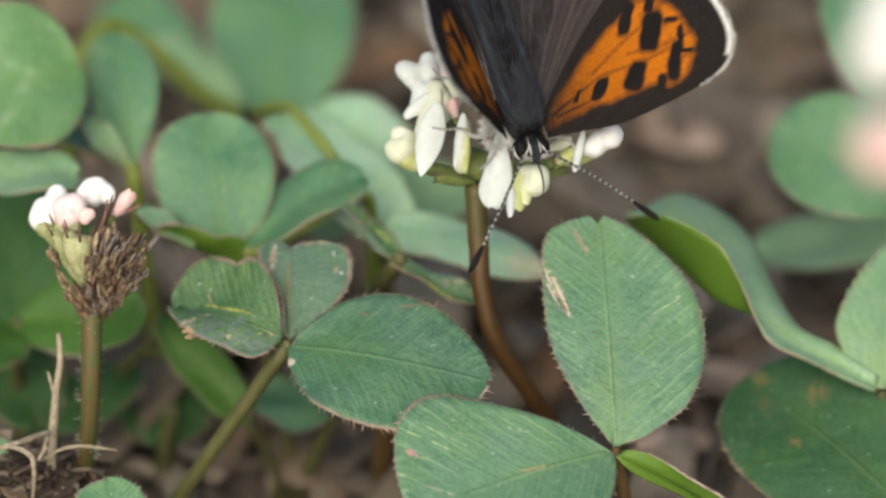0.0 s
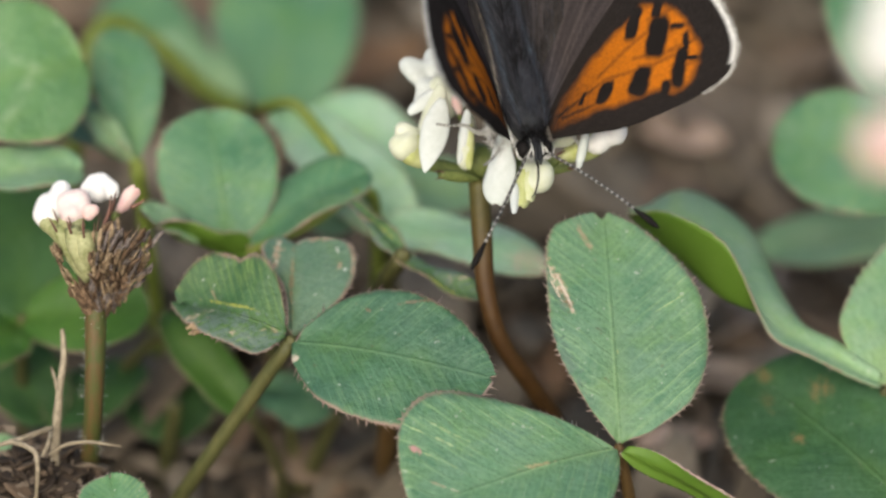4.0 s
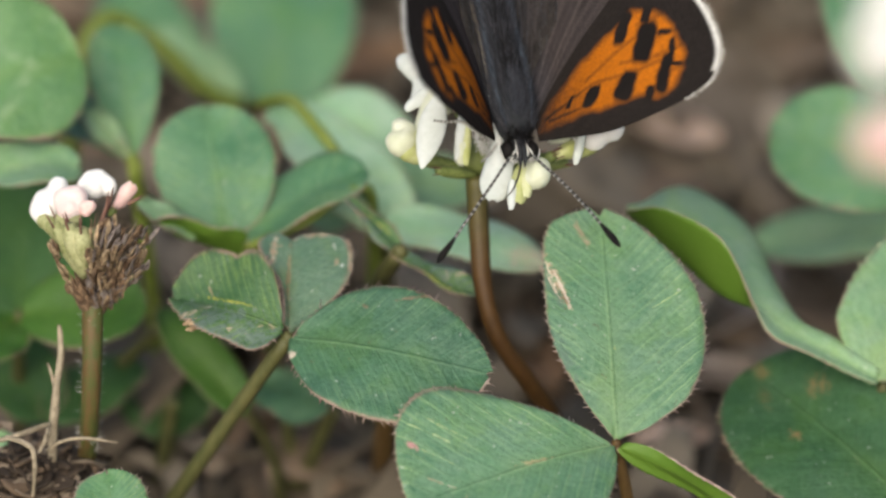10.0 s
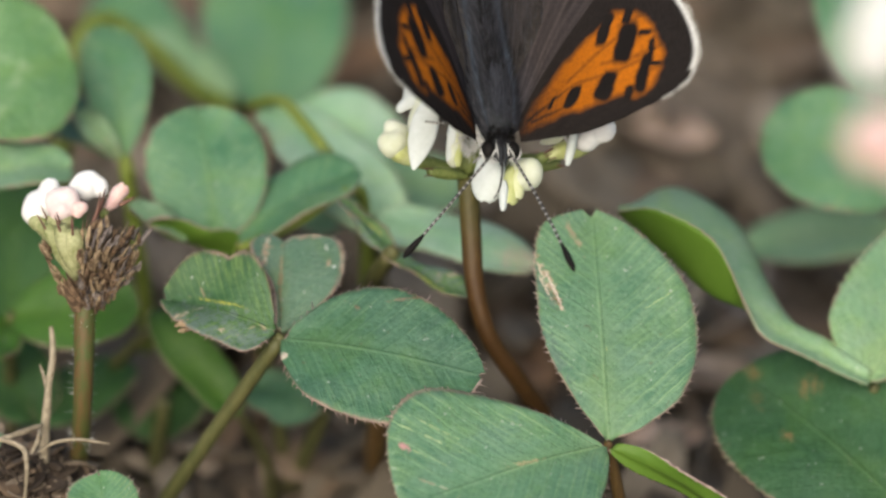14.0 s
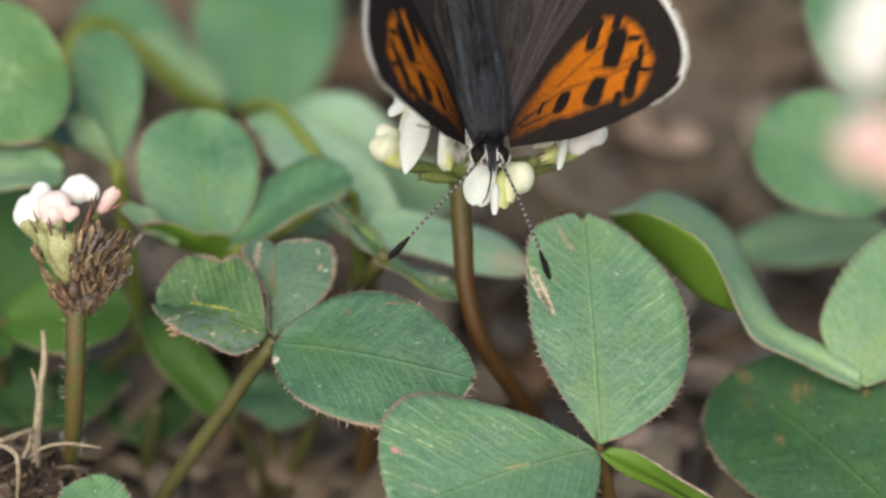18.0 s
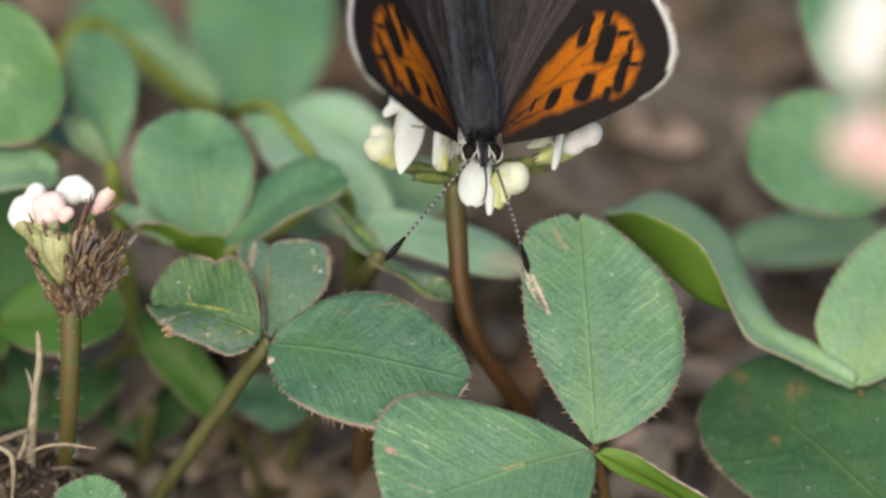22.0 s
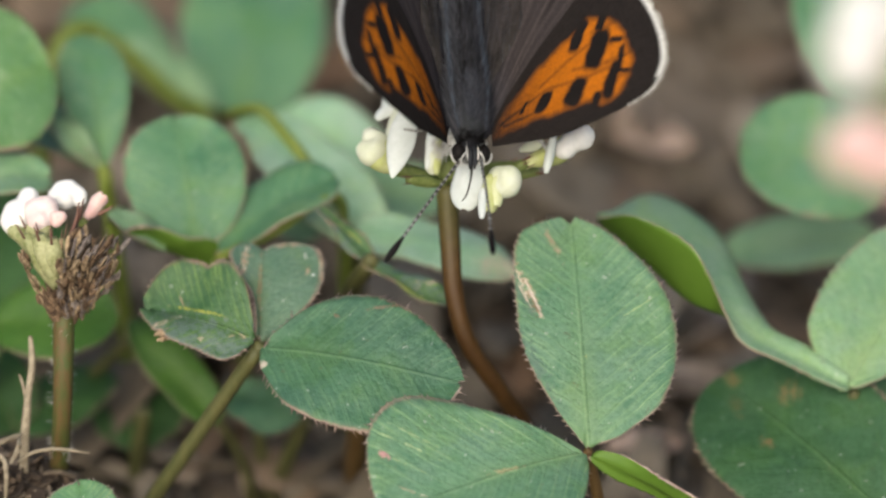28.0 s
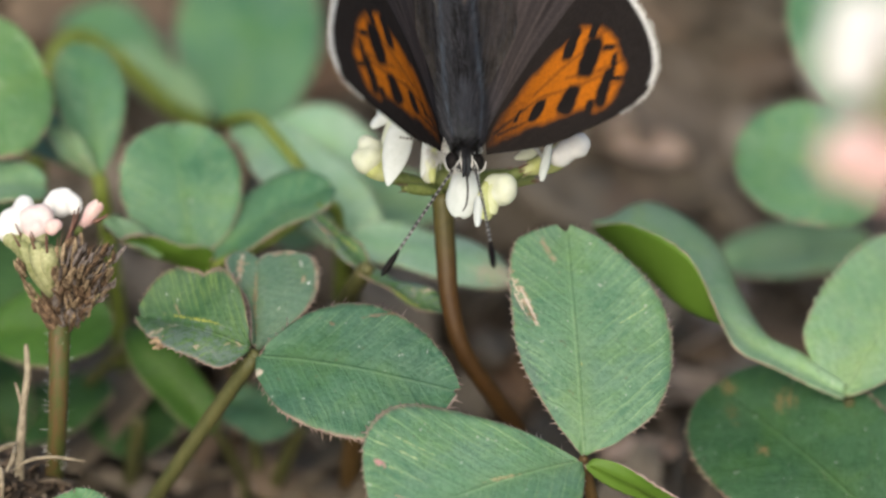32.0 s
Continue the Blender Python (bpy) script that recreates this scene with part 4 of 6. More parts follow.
clover_leaf("round green clover leaf at the back beside bare soil", rooted((35.2, 20.4, 23.3), 3, 4), 0.5, [
    dict(base=(34.5, 20.8, 23.9), tip=(24.1, 23.1, 25.5), width=9.5, normal=(0.00, -0.61, 0.79), mat=LEAF, fold=(4, 4), bend=0.04, peak=0.5),
    dict(base=(36.3, 23.1, 25.5), tip=(31.6, 36.8, 32.8), width=10.6, normal=(0.00, -0.61, 0.79), mat=LEAF, fold=(4, 4), bend=0.03, peak=0.6),
], None, 17)
clover_leaf("dull green clover leaf low at the back", rooted((35.0, 29.5, 12.0), 3, 4), 0.5, [
    dict(base=(35.0, 29.5, 12.0), tip=(23.7, 29.9, 10.8), width=5.2, normal=(0.00, -0.31, 0.95), mat=LEAF_PALE, fold=(4, 4), bend=0.05, peak=0.5),
], None, 18)


# bare stalks among the leaves
def stalk(label, points, radius, mat):
    ob = thing("clover_stalk", (points[0][0], points[0][1], 0), label, "stalk", "bare stalks")
    v, f = tube(points, [radius * 1.1, radius, radius * 0.9], 10, 24, 0.03, 3)
    mesh_object("shaft", v, f, mat, ob)


stalk("blurred olive stalk arching over the back leaves", [(-29.2, 31.0, -1.5), (-28.5, 32.0, 15.5), (-27.6, 34.0, 21.8), (-26.8, 37.3, 24.9), (-24.9, 39.8, 24.9), (-21.4, 40.0, 21.8), (-18.4, 40.0, 18.3), (-15.7, 41.0, 16.2)], 0.75, STEM_LIME)
stalk("brown-green stalk running down in front of the pale leaf", [(-14.0, 28.5, 24.4), (-11.3, 23.7, 28.1), (-9.7, 20.4, 28.5), (-8.3, 18.2, 28.0), (-7.0, 16.8, 26.9), (-6.0, 16.7, 25.1), (-5.2, 18.3, 22.2), (-5.3, 21.0, 12.0), (-5.3, 22.7, -1.5)], 0.42, STEM_LIME)
stalk("thin reddish-brown stalk between two leaflets", [(-14.0, 30.0, 23.2), (-12.6, 23.2, 25.6), (-12.0, 20.6, 25.4), (-12.5, 19.7, 24.1), (-13.2, 19.6, 20.0), (-13.2, 19.6, -1.5)], 0.32, STEM_PALE_BROWN)
stalk("blurred olive stalk near the soil", [(-12.3, 19.1, -9.9), (-10.0, 13.1, 2.5), (-8.0, 10.8, 9.7)], 0.6, STEM_GREEN)
stalk("blurred brown stalk near the soil", [(-4.9, 18.1, -11.3), (-4.5, 11.3, 3.4), (-4.1, 7.5, 12.0)], 0.85, STEM_BROWN)
stalk("blurred upright green stalk", [(-22.2, 18.6, -10.6), (-21.0, 14.4, 0.9), (-19.9, 13.6, 8.4)], 0.6, STEM_GREEN)
stalk("dark green stalk slanting behind the flower", [(-27.0, 20.8, 3.0), (-23.0, 16.3, 10.5), (-19.5, 14.7, 15.3)], 0.5, STEM_GREEN)
# Dark leaflets added here to fill out the shadow near the soil.
clover_leaf("dark olive-green clover leaf added for the shade near the soil", rooted((-20.7, 14.3, 4.2), 1, 2), 0.4, [
    dict(base=(-20.7, 14.4, 4.4), tip=(-24.0, 19.1, 5.8), width=3.4, normal=(0.00, -0.31, 0.95), mat=LEAF_DARK_SHADED, fold=(8, 8), bend=0.03, peak=0.5),
    dict(base=(-20.4, 14.4, 4.4), tip=(-17.4, 19.1, 5.8), width=3.6, normal=(0.00, -0.31, 0.95), mat=LEAF_DARK_SHADED, fold=(8, 8), bend=0.03, peak=0.5),
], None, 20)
# Low leaf, its leaflets made larger to cover the shadow beneath the others.
clover_leaf("dark green clover leaf enlarged to fill the shade low down", rooted((-29.5, 11.1, 6.6), 1, 3), 0.4, [
    dict(base=(-29.1, 10.3, 8.9), tip=(-32.4, 16.8, 11.2), width=6.0, normal=(0.00, -0.42, 0.91), mat=LEAF_DARK_SHADED, fold=(8, 8), bend=0.03, peak=0.5),
    dict(base=(-28.9, 10.3, 8.9), tip=(-22.8, 17.4, 8.7), width=5.0, normal=(0.00, -0.31, 0.95), mat=LEAF_DARK_SHADED, fold=(8, 8), bend=0.03, peak=0.5),
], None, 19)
# Upper run of this added stalk replaces the folded leaflet's lime underside edge.
stalk("lime-green stalk, also standing in for the folded leaflet's underside", [(-14.3, 12.2, 22.1), (-13.5, 9.2, 25.2), (-10.0, 10.1, 26.5), (-5.8, 12.2, 28.2), (-4.9, 14.6, 23.8), (-4.8, 19.8, 12.1)], 0.34, STEM_LIME)


# ---- flowers ----
def petal_grid(base, tip, face, width, cup, peak=0.6, blunt=0.6, curl=0.0, rows=20, cols=13, notch=0.0, crease=0.0, frill=0.0, seed=0):
    """A petal. cup: how far its sides fall, in half widths; crease: a sharp fold along the middle; curl: bends its end out; frill: waves its margin."""
    rng = np.random.RandomState(seed)
    base, tip = np.array(base, float), np.array(tip, float)
    ax = unit(tip - base)
    length = np.linalg.norm(tip - base)
    nr = unit(np.array(face) - ax * np.dot(face, ax))
    sd = np.cross(ax, nr)
    s, w = np.linspace(0.02, 0.998, rows), np.linspace(-1, 1, cols)
    a = math.log(0.5) / math.log(peak)
    h = width / 2 * np.sin(np.pi * s ** a) ** blunt
    S, Wd = np.meshgrid(s, w, indexing="ij")
    H = np.repeat(h[:, None], cols, 1)
    aw = np.abs(Wd)
    z = -cup * H * (crease * aw + (1 - crease) * aw ** 2.2)
    x = Wd * H * (1 - 0.22 * cup * aw ** 2)
    y = length * (S - notch * np.exp(-(Wd * 3) ** 2) * S ** 6)
    z = z + curl * length * np.clip(S - 0.45, 0, 1) ** 2 * 2
    p = rng.uniform(0, 6.28, 3)
    z = z + frill * width * (np.sin(S * 9 + p[0]) * Wd * 0.5 + np.sin(S * 14 + p[1] + Wd * 2) * aw ** 2 * 0.5)
    x = x + frill * width * 0.5 * np.sin(S * 11 + p[2]) * aw
    return base + ax * y[..., None] + sd * x[..., None] + nr * z[..., None]


def petal(name, parent, mat, label="", thick=0.10, **shape):
    v, f, _ = solid_sheet(petal_grid(**shape), thick)
    return mesh_object(name, v, f, mat, parent, label)


def calyx(parent, base, tip, radius, teeth=5, tooth=1.2, seed=0, mat=None):
    """A pale green tube with thin reddish teeth."""
    base, tip = np.array(base, float), np.array(tip, float)
    pieces = [tube([base, (base + tip) / 2, tip], [radius * 0.35, radius * 0.8, radius * 1.0, radius * 0.95, radius * 0.6], 12, 14, 0.05, seed)]
    count = len(pieces[0][1])
    ax = unit(tip - base)
    u = unit(np.cross(ax, (0.31, 0.2, 0.93)))
    w = np.cross(ax, u)
    rng = np.random.RandomState(seed)
    for k in range(teeth):
        a = 2 * math.pi * k / teeth + rng.uniform(-0.3, 0.3)
        r = u * math.cos(a) + w * math.sin(a)
        p = tip + r * radius * 0.62
        long = tooth * rng.uniform(0.6, 1.2)
        pieces.append(tube([p - ax * 0.25, p + ax * long * 0.5 + r * 0.05, p + ax * long + r * rng.uniform(0.0, 0.25)], [radius * 0.16, radius * 0.10, 0.015], 6, 6))
    v, f = merge(pieces)
    slots = [0] * count + [1] * (len(f) - count)
    return mesh_object("calyx", v, f, [mat or CALYX, CALYX_RED], parent, slots=slots)


def floret(parent, base, tip, face, width, mats=None, label="", opening=0.35, seed=0, point=False, cupped=True):
    """A clover floret: a folded banner petal over two wing petals and a keel, on a green calyx."""
    banner_mat, keel_mat = mats or (PETAL, PETAL_CREAM)
    b, t = np.array(base, float), np.array(tip, float)
    ax, length = unit(t - b), np.linalg.norm(t - b)
    nr = unit(np.array(face) - ax * np.dot(face, ax))
    sd = np.cross(ax, nr)
    f1 = b + ax * length * 0.10
    ob = petal("floret", parent, banner_mat, label, base=f1, tip=t, face=nr, width=width * (1.0 + 0.25 * opening), cup=1.0 - opening * 0.9, peak=0.56 if point else 0.64, blunt=0.85 if point else 0.42, curl=-opening * 0.35, crease=0.4, frill=0.08, notch=0.0 if point else 0.04, seed=seed)
    k0 = f1 - nr * width * 0.22
    k1 = b + ax * length * (0.72 + 0.1 * opening) - nr * width * (0.26 + opening * 0.5)
    petal("keel", ob, keel_mat, "", base=k0, tip=k1, face=nr, width=width * 0.5, cup=1.3, peak=0.62, blunt=0.5, crease=0.4, seed=seed + 1)
    for sgn in (-1, 1):
        e = b + ax * length * (0.84 + 0.06 * sgn) - nr * width * (0.30 + opening * 0.25) + sd * sgn * width * (0.10 + 0.40 * opening)
        petal("wing_petal", ob, keel_mat, "", base=k0 + sd * sgn * width * 0.10, tip=e, face=nr * 0.6 + sd * sgn, width=width * 0.55, cup=0.7, peak=0.68, blunt=0.5, curl=0.15 * opening, frill=0.07, seed=seed + 2 + sgn)
    if cupped:
        calyx(ob, b - ax * length * 0.10, b + ax * length * 0.2, width * 0.24, seed=seed, tooth=width * 0.3)
    return ob


def lobed_body(name, parent, mat, centre, spheres, label="", seed=0):
    """One soft body that several rounded lobes run together in, with creases between them."""
    rng = np.random.RandomState(seed)
    t, a = np.linspace(0.02, np.pi - 0.02, 30), np.linspace(0, 2 * np.pi, 40, endpoint=False)
    st, ct = np.sin(t)[:, None], np.cos(t)[:, None]
    d = np.stack([st * np.cos(a), ct * np.ones_like(a), st * np.sin(a)], -1)
    c0, total = np.array(centre, float), np.zeros(d.shape[:2])
    for c, r in spheres:
        oc = np.array(c, float) - c0
        along = d @ oc
        disc = r * r - (oc @ oc - along ** 2)
        reach = np.where(disc > 0, along + np.sqrt(np.maximum(disc, 0)), 0.05)
        total += np.maximum(reach, 0.05) ** 7
    reach = total ** (1 / 7)
    for _ in range(2):
        reach[1:-1] = (reach[:-2] + 2 * reach[1:-1] + reach[2:]) / 4
        reach = (np.roll(reach, 1, 1) + 2 * reach + np.roll(reach, -1, 1)) / 4
    reach = reach * (1 + 0.015 * rng.uniform(-1, 1, reach.shape))
    g = c0 + d * reach[..., None]
    faces = [tuple(f) for f in grid_faces(30, 40, 0, False, True)] + [tuple(range(39, -1, -1)), tuple(range(29 * 40, 30 * 40))]
    return mesh_object(name, g.reshape(-1, 3), faces, mat, parent, label)


def flower(label, stem, radius, stem_mat, sides=12):
    ob = thing("clover_flower", (stem[0][0], stem[0][1], 0), label, "flower", "clover flowers")
    v, f = tube(stem, [radius * 1.05, radius, radius * 0.95, radius * 1.1], sides, 40, 0.02, 4)
    mesh_object("stem", v, f, stem_mat, ob)
    return ob


# the white flower that carries the butterfly
main = flower("white clover flower head on a curved brown stem", [(9.8, 9.6, -1.8), (9.3, 7.0, 4.2), (8.0, 2.1, 14.6), (5.9, -0.1, 20.2), (3.7, -0.3, 24.3), (2.7, 0.9, 27.7), (2.4, 2.7, 31.2), (2.2, 4.4, 34.5)], 0.68, STEM_MAIN)
v, f = blob((2.2, 5.5, 35.2), np.eye(3), (1.35, 1.35, 1.2), 12, 16, 0.08, 2)
mesh_object("receptacle", v, f, CALYX, main)
lobed_body("floret", main, PETAL, (-1.1, 8.7, 39.7), (((-2.6, 9.2, 40.5), 0.81), ((-2.2, 8.5, 40.3), 0.65), ((-1.0, 10.1, 40.7), 0.70), ((-1.0, 9.1, 40.4), 0.77), ((-1.3, 7.9, 39.5), 0.85), ((-2.2, 7.2, 38.6), 0.31), ((-1.7, 7.4, 39.0), 0.50)), "white floret with rounded lobes opening upward", 1)
lobed_body("floret", main, PETAL_BLUSH, (0.2, 10.7, 40.0), (((-0.0, 11.0, 40.5), 0.54), ((0.6, 10.8, 40.1), 0.66), ((0.2, 9.9, 39.8), 0.70)), "pink-flushed floret half hidden", 2)
lobed_body("floret", main, PETAL_IVORY, (-0.2, 7.4, 39.6), (((-0.5, 7.6, 39.9), 0.77), ((0.0, 7.1, 39.3), 0.77), ((0.2, 6.6, 38.5), 0.50)), "cream floret body", 3)
floret(main, (0.8, 9.2, 37.0), (0.3, 12.5, 40.0), (0.21, -0.58, 0.79), 2.0, (PETAL, PETAL_PINK), seed=3)
floret(main, (0.9, 6.6, 38.0), (0.5, 8.2, 40.7), (0.00, -0.76, 0.65), 1.5, (PETAL_IVORY, PETAL_CREAM), opening=0.0, seed=7, cupped=False)
pointed = petal("floret", main, PETAL, "white floret with a long pointed petal", thick=0.12, base=(-0.3, 5.1, 40.7), tip=(-1.5, 1.3, 37.1), face=(-0.10, -0.72, 0.69), width=1.95, cup=0.28, peak=0.46, blunt=0.85, crease=0.15, rows=30, seed=4)
petal("wing_petal", pointed, PETAL_IVORY, base=(-0.4, 7.0, 40.6), tip=(-1.8, 4.4, 37.6), face=(-0.35, -0.62, 0.70), width=1.7, cup=0.6, peak=0.5, blunt=0.5, seed=41)
petal("wing_petal", pointed, PETAL, base=(-0.9, 6.9, 40.2), tip=(-2.6, 6.1, 38.7), face=(-0.30, -0.62, 0.70), width=0.9, cup=0.5, peak=0.6, blunt=0.5, frill=0.08, seed=42)
cream = lobed_body("floret", main, PETAL_IVORY, (-2.8, 4.6, 37.4), (((-3.0, 5.2, 38.0), 0.57), ((-3.3, 4.4, 37.3), 0.69), ((-3.0, 4.0, 37.1), 0.69), ((-2.6, 4.2, 37.5), 0.76), ((-2.4, 4.9, 37.8), 0.61)), "cream floret with rounded lobes", 5)
lobed_body("keel", cream, PETAL_YELLOW, (-2.1, 4.2, 36.8), (((-2.5, 4.0, 36.8), 0.73), ((-1.9, 4.1, 36.4), 0.69), ((-2.1, 4.5, 37.3), 0.77)), "yellow-green base", 6)
bud = lobed_body("floret", main, PETAL_IVORY, (1.3, 3.8, 38.1), (((1.5, 4.5, 39.4), 0.42), ((1.4, 4.2, 38.9), 0.53), ((1.3, 3.9, 38.2), 0.57), ((1.3, 3.5, 37.6), 0.61), ((1.2, 3.3, 37.0), 0.57), ((1.2, 3.1, 36.5), 0.46)), "narrow cream bud", 6)
petal("banner", bud, PETAL, base=(0.8, 2.7, 36.8), tip=(1.4, 4.2, 40.3), face=(-0.30, -0.70, 0.65), width=0.75, cup=0.5, peak=0.6, blunt=0.6, seed=61)
petal("keel", bud, PETAL_YELLOW, base=(1.5, 2.5, 36.5), tip=(1.6, 3.8, 39.4), face=(0.20, -0.70, 0.65), width=0.6, cup=0.6, peak=0.5, blunt=0.6, seed=62)
floret(main, (0.9, 5.6, 38.6), (0.6, 6.3, 40.1), (0.00, -0.76, 0.65), 0.75, (PETAL_PINK, PETAL_CREAM), "small pinkish bud", opening=0.0, seed=71)
petal("floret", main, PETAL, "broad white floret hanging under the head", thick=0.15, base=(4.0, 3.2, 39.8), tip=(3.3, -0.75, 35.95), face=(-0.20, -0.72, 0.65), width=2.2, cup=0.30, peak=0.72, blunt=0.42, crease=0.1, frill=0.05, rows=28, seed=8)
low = lobed_body("floret", main, PETAL_IVORY, (6.0, 0.7, 37.3), (((6.4, 0.7, 37.6), 0.76), ((6.3, 0.3, 37.2), 0.83), ((5.7, 1.1, 37.3), 0.76), ((5.8, 0.4, 36.9), 0.68)), "cream-yellow floret with a white lobe", 9)
petal("wing_petal", low, PETAL_YELLOW, "yellow-green rounded petal", thick=0.15, base=(5.2, 0.9, 37.7), tip=(4.9, -1.5, 36.3), face=(0.05, -0.72, 0.69), width=1.35, cup=0.8, peak=0.6, blunt=0.4, crease=0.2, seed=10)
petal("wing_petal", low, PETAL_CREAM, thick=0.15, base=(5.6, 0.6, 37.7), tip=(5.5, -1.0, 36.4), face=(0.25, -0.70, 0.66), width=0.9, cup=0.7, peak=0.6, blunt=0.45, seed=12)
petal("keel", low, PETAL, "narrow white keel", base=(4.55, -0.3, 37.4), tip=(4.5, -2.05, 36.0), face=(-0.10, -0.75, 0.65), width=0.55, cup=0.8, peak=0.45, blunt=0.6, curl=0.15, seed=91)
spread = floret(main, (6.7, 2.9, 36.7), (11.2, 3.1, 39.3), (0.10, -0.56, 0.82), 1.9, (PETAL_YELLOW, PETAL_CREAM), "cream floret spreading sideways", opening=0.0, seed=11)
lobed_body("lobe", spread, PETAL_BRIGHT, (10.8, 2.9, 38.9), (((11.4, 3.1, 39.4), 0.68), ((11.4, 2.9, 39.1), 0.68), ((10.6, 3.0, 38.8), 0.76), ((10.2, 2.8, 38.4), 0.68), ((9.8, 3.0, 38.3), 0.53)), "white rounded tip", 14)
petal("loose_petal", spread, PETAL, "narrow white petal", base=(9.5, 3.0, 40.0), tip=(8.85, 1.4, 37.4), face=(0.00, -0.69, 0.73), width=0.55, cup=0.6)
petal("wing_petal", spread, PETAL_IVORY, base=(7.1, 4.0, 37.5), tip=(8.7, 3.6, 38.6), face=(0.05, -0.65, 0.75), width=0.8, cup=0.6, seed=15)
for a, b, r in (((2.2, 4.5, 34.7), (-2.2, 4.3, 36.1), 0.5), ((2.2, 4.0, 34.8), (-0.5, 2.9, 35.9), 0.42), ((2.5, 4.6, 34.8), (8.5, 4.7, 35.4), 0.6), ((2.5, 4.3, 35.3), (6.8, 4.3, 36.1), 0.5)):
    calyx(main, a, b, r, seed=int(abs(b[0]) * 10), tooth=0.4, teeth=3)

# the fading flower with pink-tinged and brown florets
fading = flower("fading clover flower with white-pink florets above brown withered ones", [(-26.9, 2.6, -1.8), (-26.2, 0.5, 3.6), (-25.1, -2.8, 12.9), (-24.3, -4.9, 19.5), (-23.9, -4.3, 24.8), (-23.8, -2.0, 28.8)], 0.68, STEM_PINK)
v, f = blob((-23.7, -0.3, 30.4), np.eye(3), (1.5, 1.5, 2.4), 12, 16, 0.08, 5)
mesh_object("receptacle", v, f, WITHERED, fading)
lobed_body("floret", fading, PETAL_BRIGHT, (-26.6, 1.9, 33.9), (((-27.5, 1.6, 33.5), 0.65), ((-27.2, 2.1, 34.0), 0.69), ((-26.2, 2.7, 34.7), 0.73), ((-26.4, 1.8, 34.0), 0.99), ((-27.0, 1.4, 33.2), 0.77)), "white floret with rounded lobes", 21)
lobed_body("floret", fading, PETAL_BLUSH, (-25.3, 1.0, 34.4), (((-25.7, 1.3, 34.6), 0.80), ((-24.9, 1.4, 34.8), 0.76), ((-25.4, 0.6, 34.2), 0.80), ((-24.7, 1.0, 34.3), 0.61)), "pink-flushed floret", 23)
lobed_body("floret", fading, PETAL_BRIGHT, (-23.7, 3.5, 34.1), (((-24.6, 3.5, 34.1), 0.50), ((-24.1, 3.8, 34.5), 0.61), ((-23.5, 3.9, 34.6), 0.61), ((-22.8, 3.7, 34.3), 0.46), ((-22.8, 3.4, 33.9), 0.46), ((-23.8, 3.4, 34.0), 0.69)), "open white floret with a scalloped rim", 24)
lobed_body("bud", fading, PETAL_PINK, (-24.1, 0.6, 34.5), (((-24.3, 0.6, 34.5), 0.42), ((-23.9, 0.6, 34.5), 0.42), ((-24.2, 0.4, 34.2), 0.38)), "deep pink bud", 25)
for centre, lobes in (((-26.7, 0.9, 32.9), (((-27.0, 1.1, 33.1), 0.69), ((-26.5, 0.7, 32.8), 0.61), ((-26.2, 0.3, 32.3), 0.50))), ((-25.4, 0.2, 33.4), (((-25.7, 0.4, 33.6), 0.65), ((-25.1, 0.3, 33.6), 0.65), ((-25.4, -0.2, 33.1), 0.57)))):
    lobed_body("floret_neck", fading, CALYX_PALE, centre, lobes, "yellow-green base", 26)
floret(fading, (-22.6, 1.6, 33.2), (-21.1, 2.0, 35.4), (0.21, -0.58, 0.79), 1.1, (PETAL_PINK, PETAL_PINK), "small pink floret", opening=0.1, seed=27)
for a, b, r in (((-24.3, -1.7, 30.2), (-26.3, -0.2, 33.7), 0.62), ((-24.2, -2.0, 30.7), (-25.3, -1.1, 34.2), 0.72), ((-24.2, -2.0, 31.5), (-24.4, -1.4, 34.1), 0.70), ((-24.0, -1.4, 31.7), (-23.7, -0.9, 33.7), 0.45)):
    calyx(fading, a, b, r, seed=int(abs(a[0]) * 10), tooth=1.2, teeth=2, mat=CALYX_PALE)
for a, b in (((-23.1, 0.1, 33.7), (-22.3, 1.0, 35.8)), ((-23.2, -0.4, 33.7), (-22.6, 0.5, 35.8)), ((-21.4, 1.2, 34.3), (-20.4, 1.5, 34.8))):
    v, f = tube([a, (np.array(a) + np.array(b)) / 2 + np.array((0.1, 0, 0)), b], [0.16, 0.12, 0.03], 6, 9, 0.2, 8)
    mesh_object("calyx_tooth", v, f, CALYX_RED, fading)
rng = np.random.RandomState(12)
foot = np.array((-23.6, -2.2, 27.7))
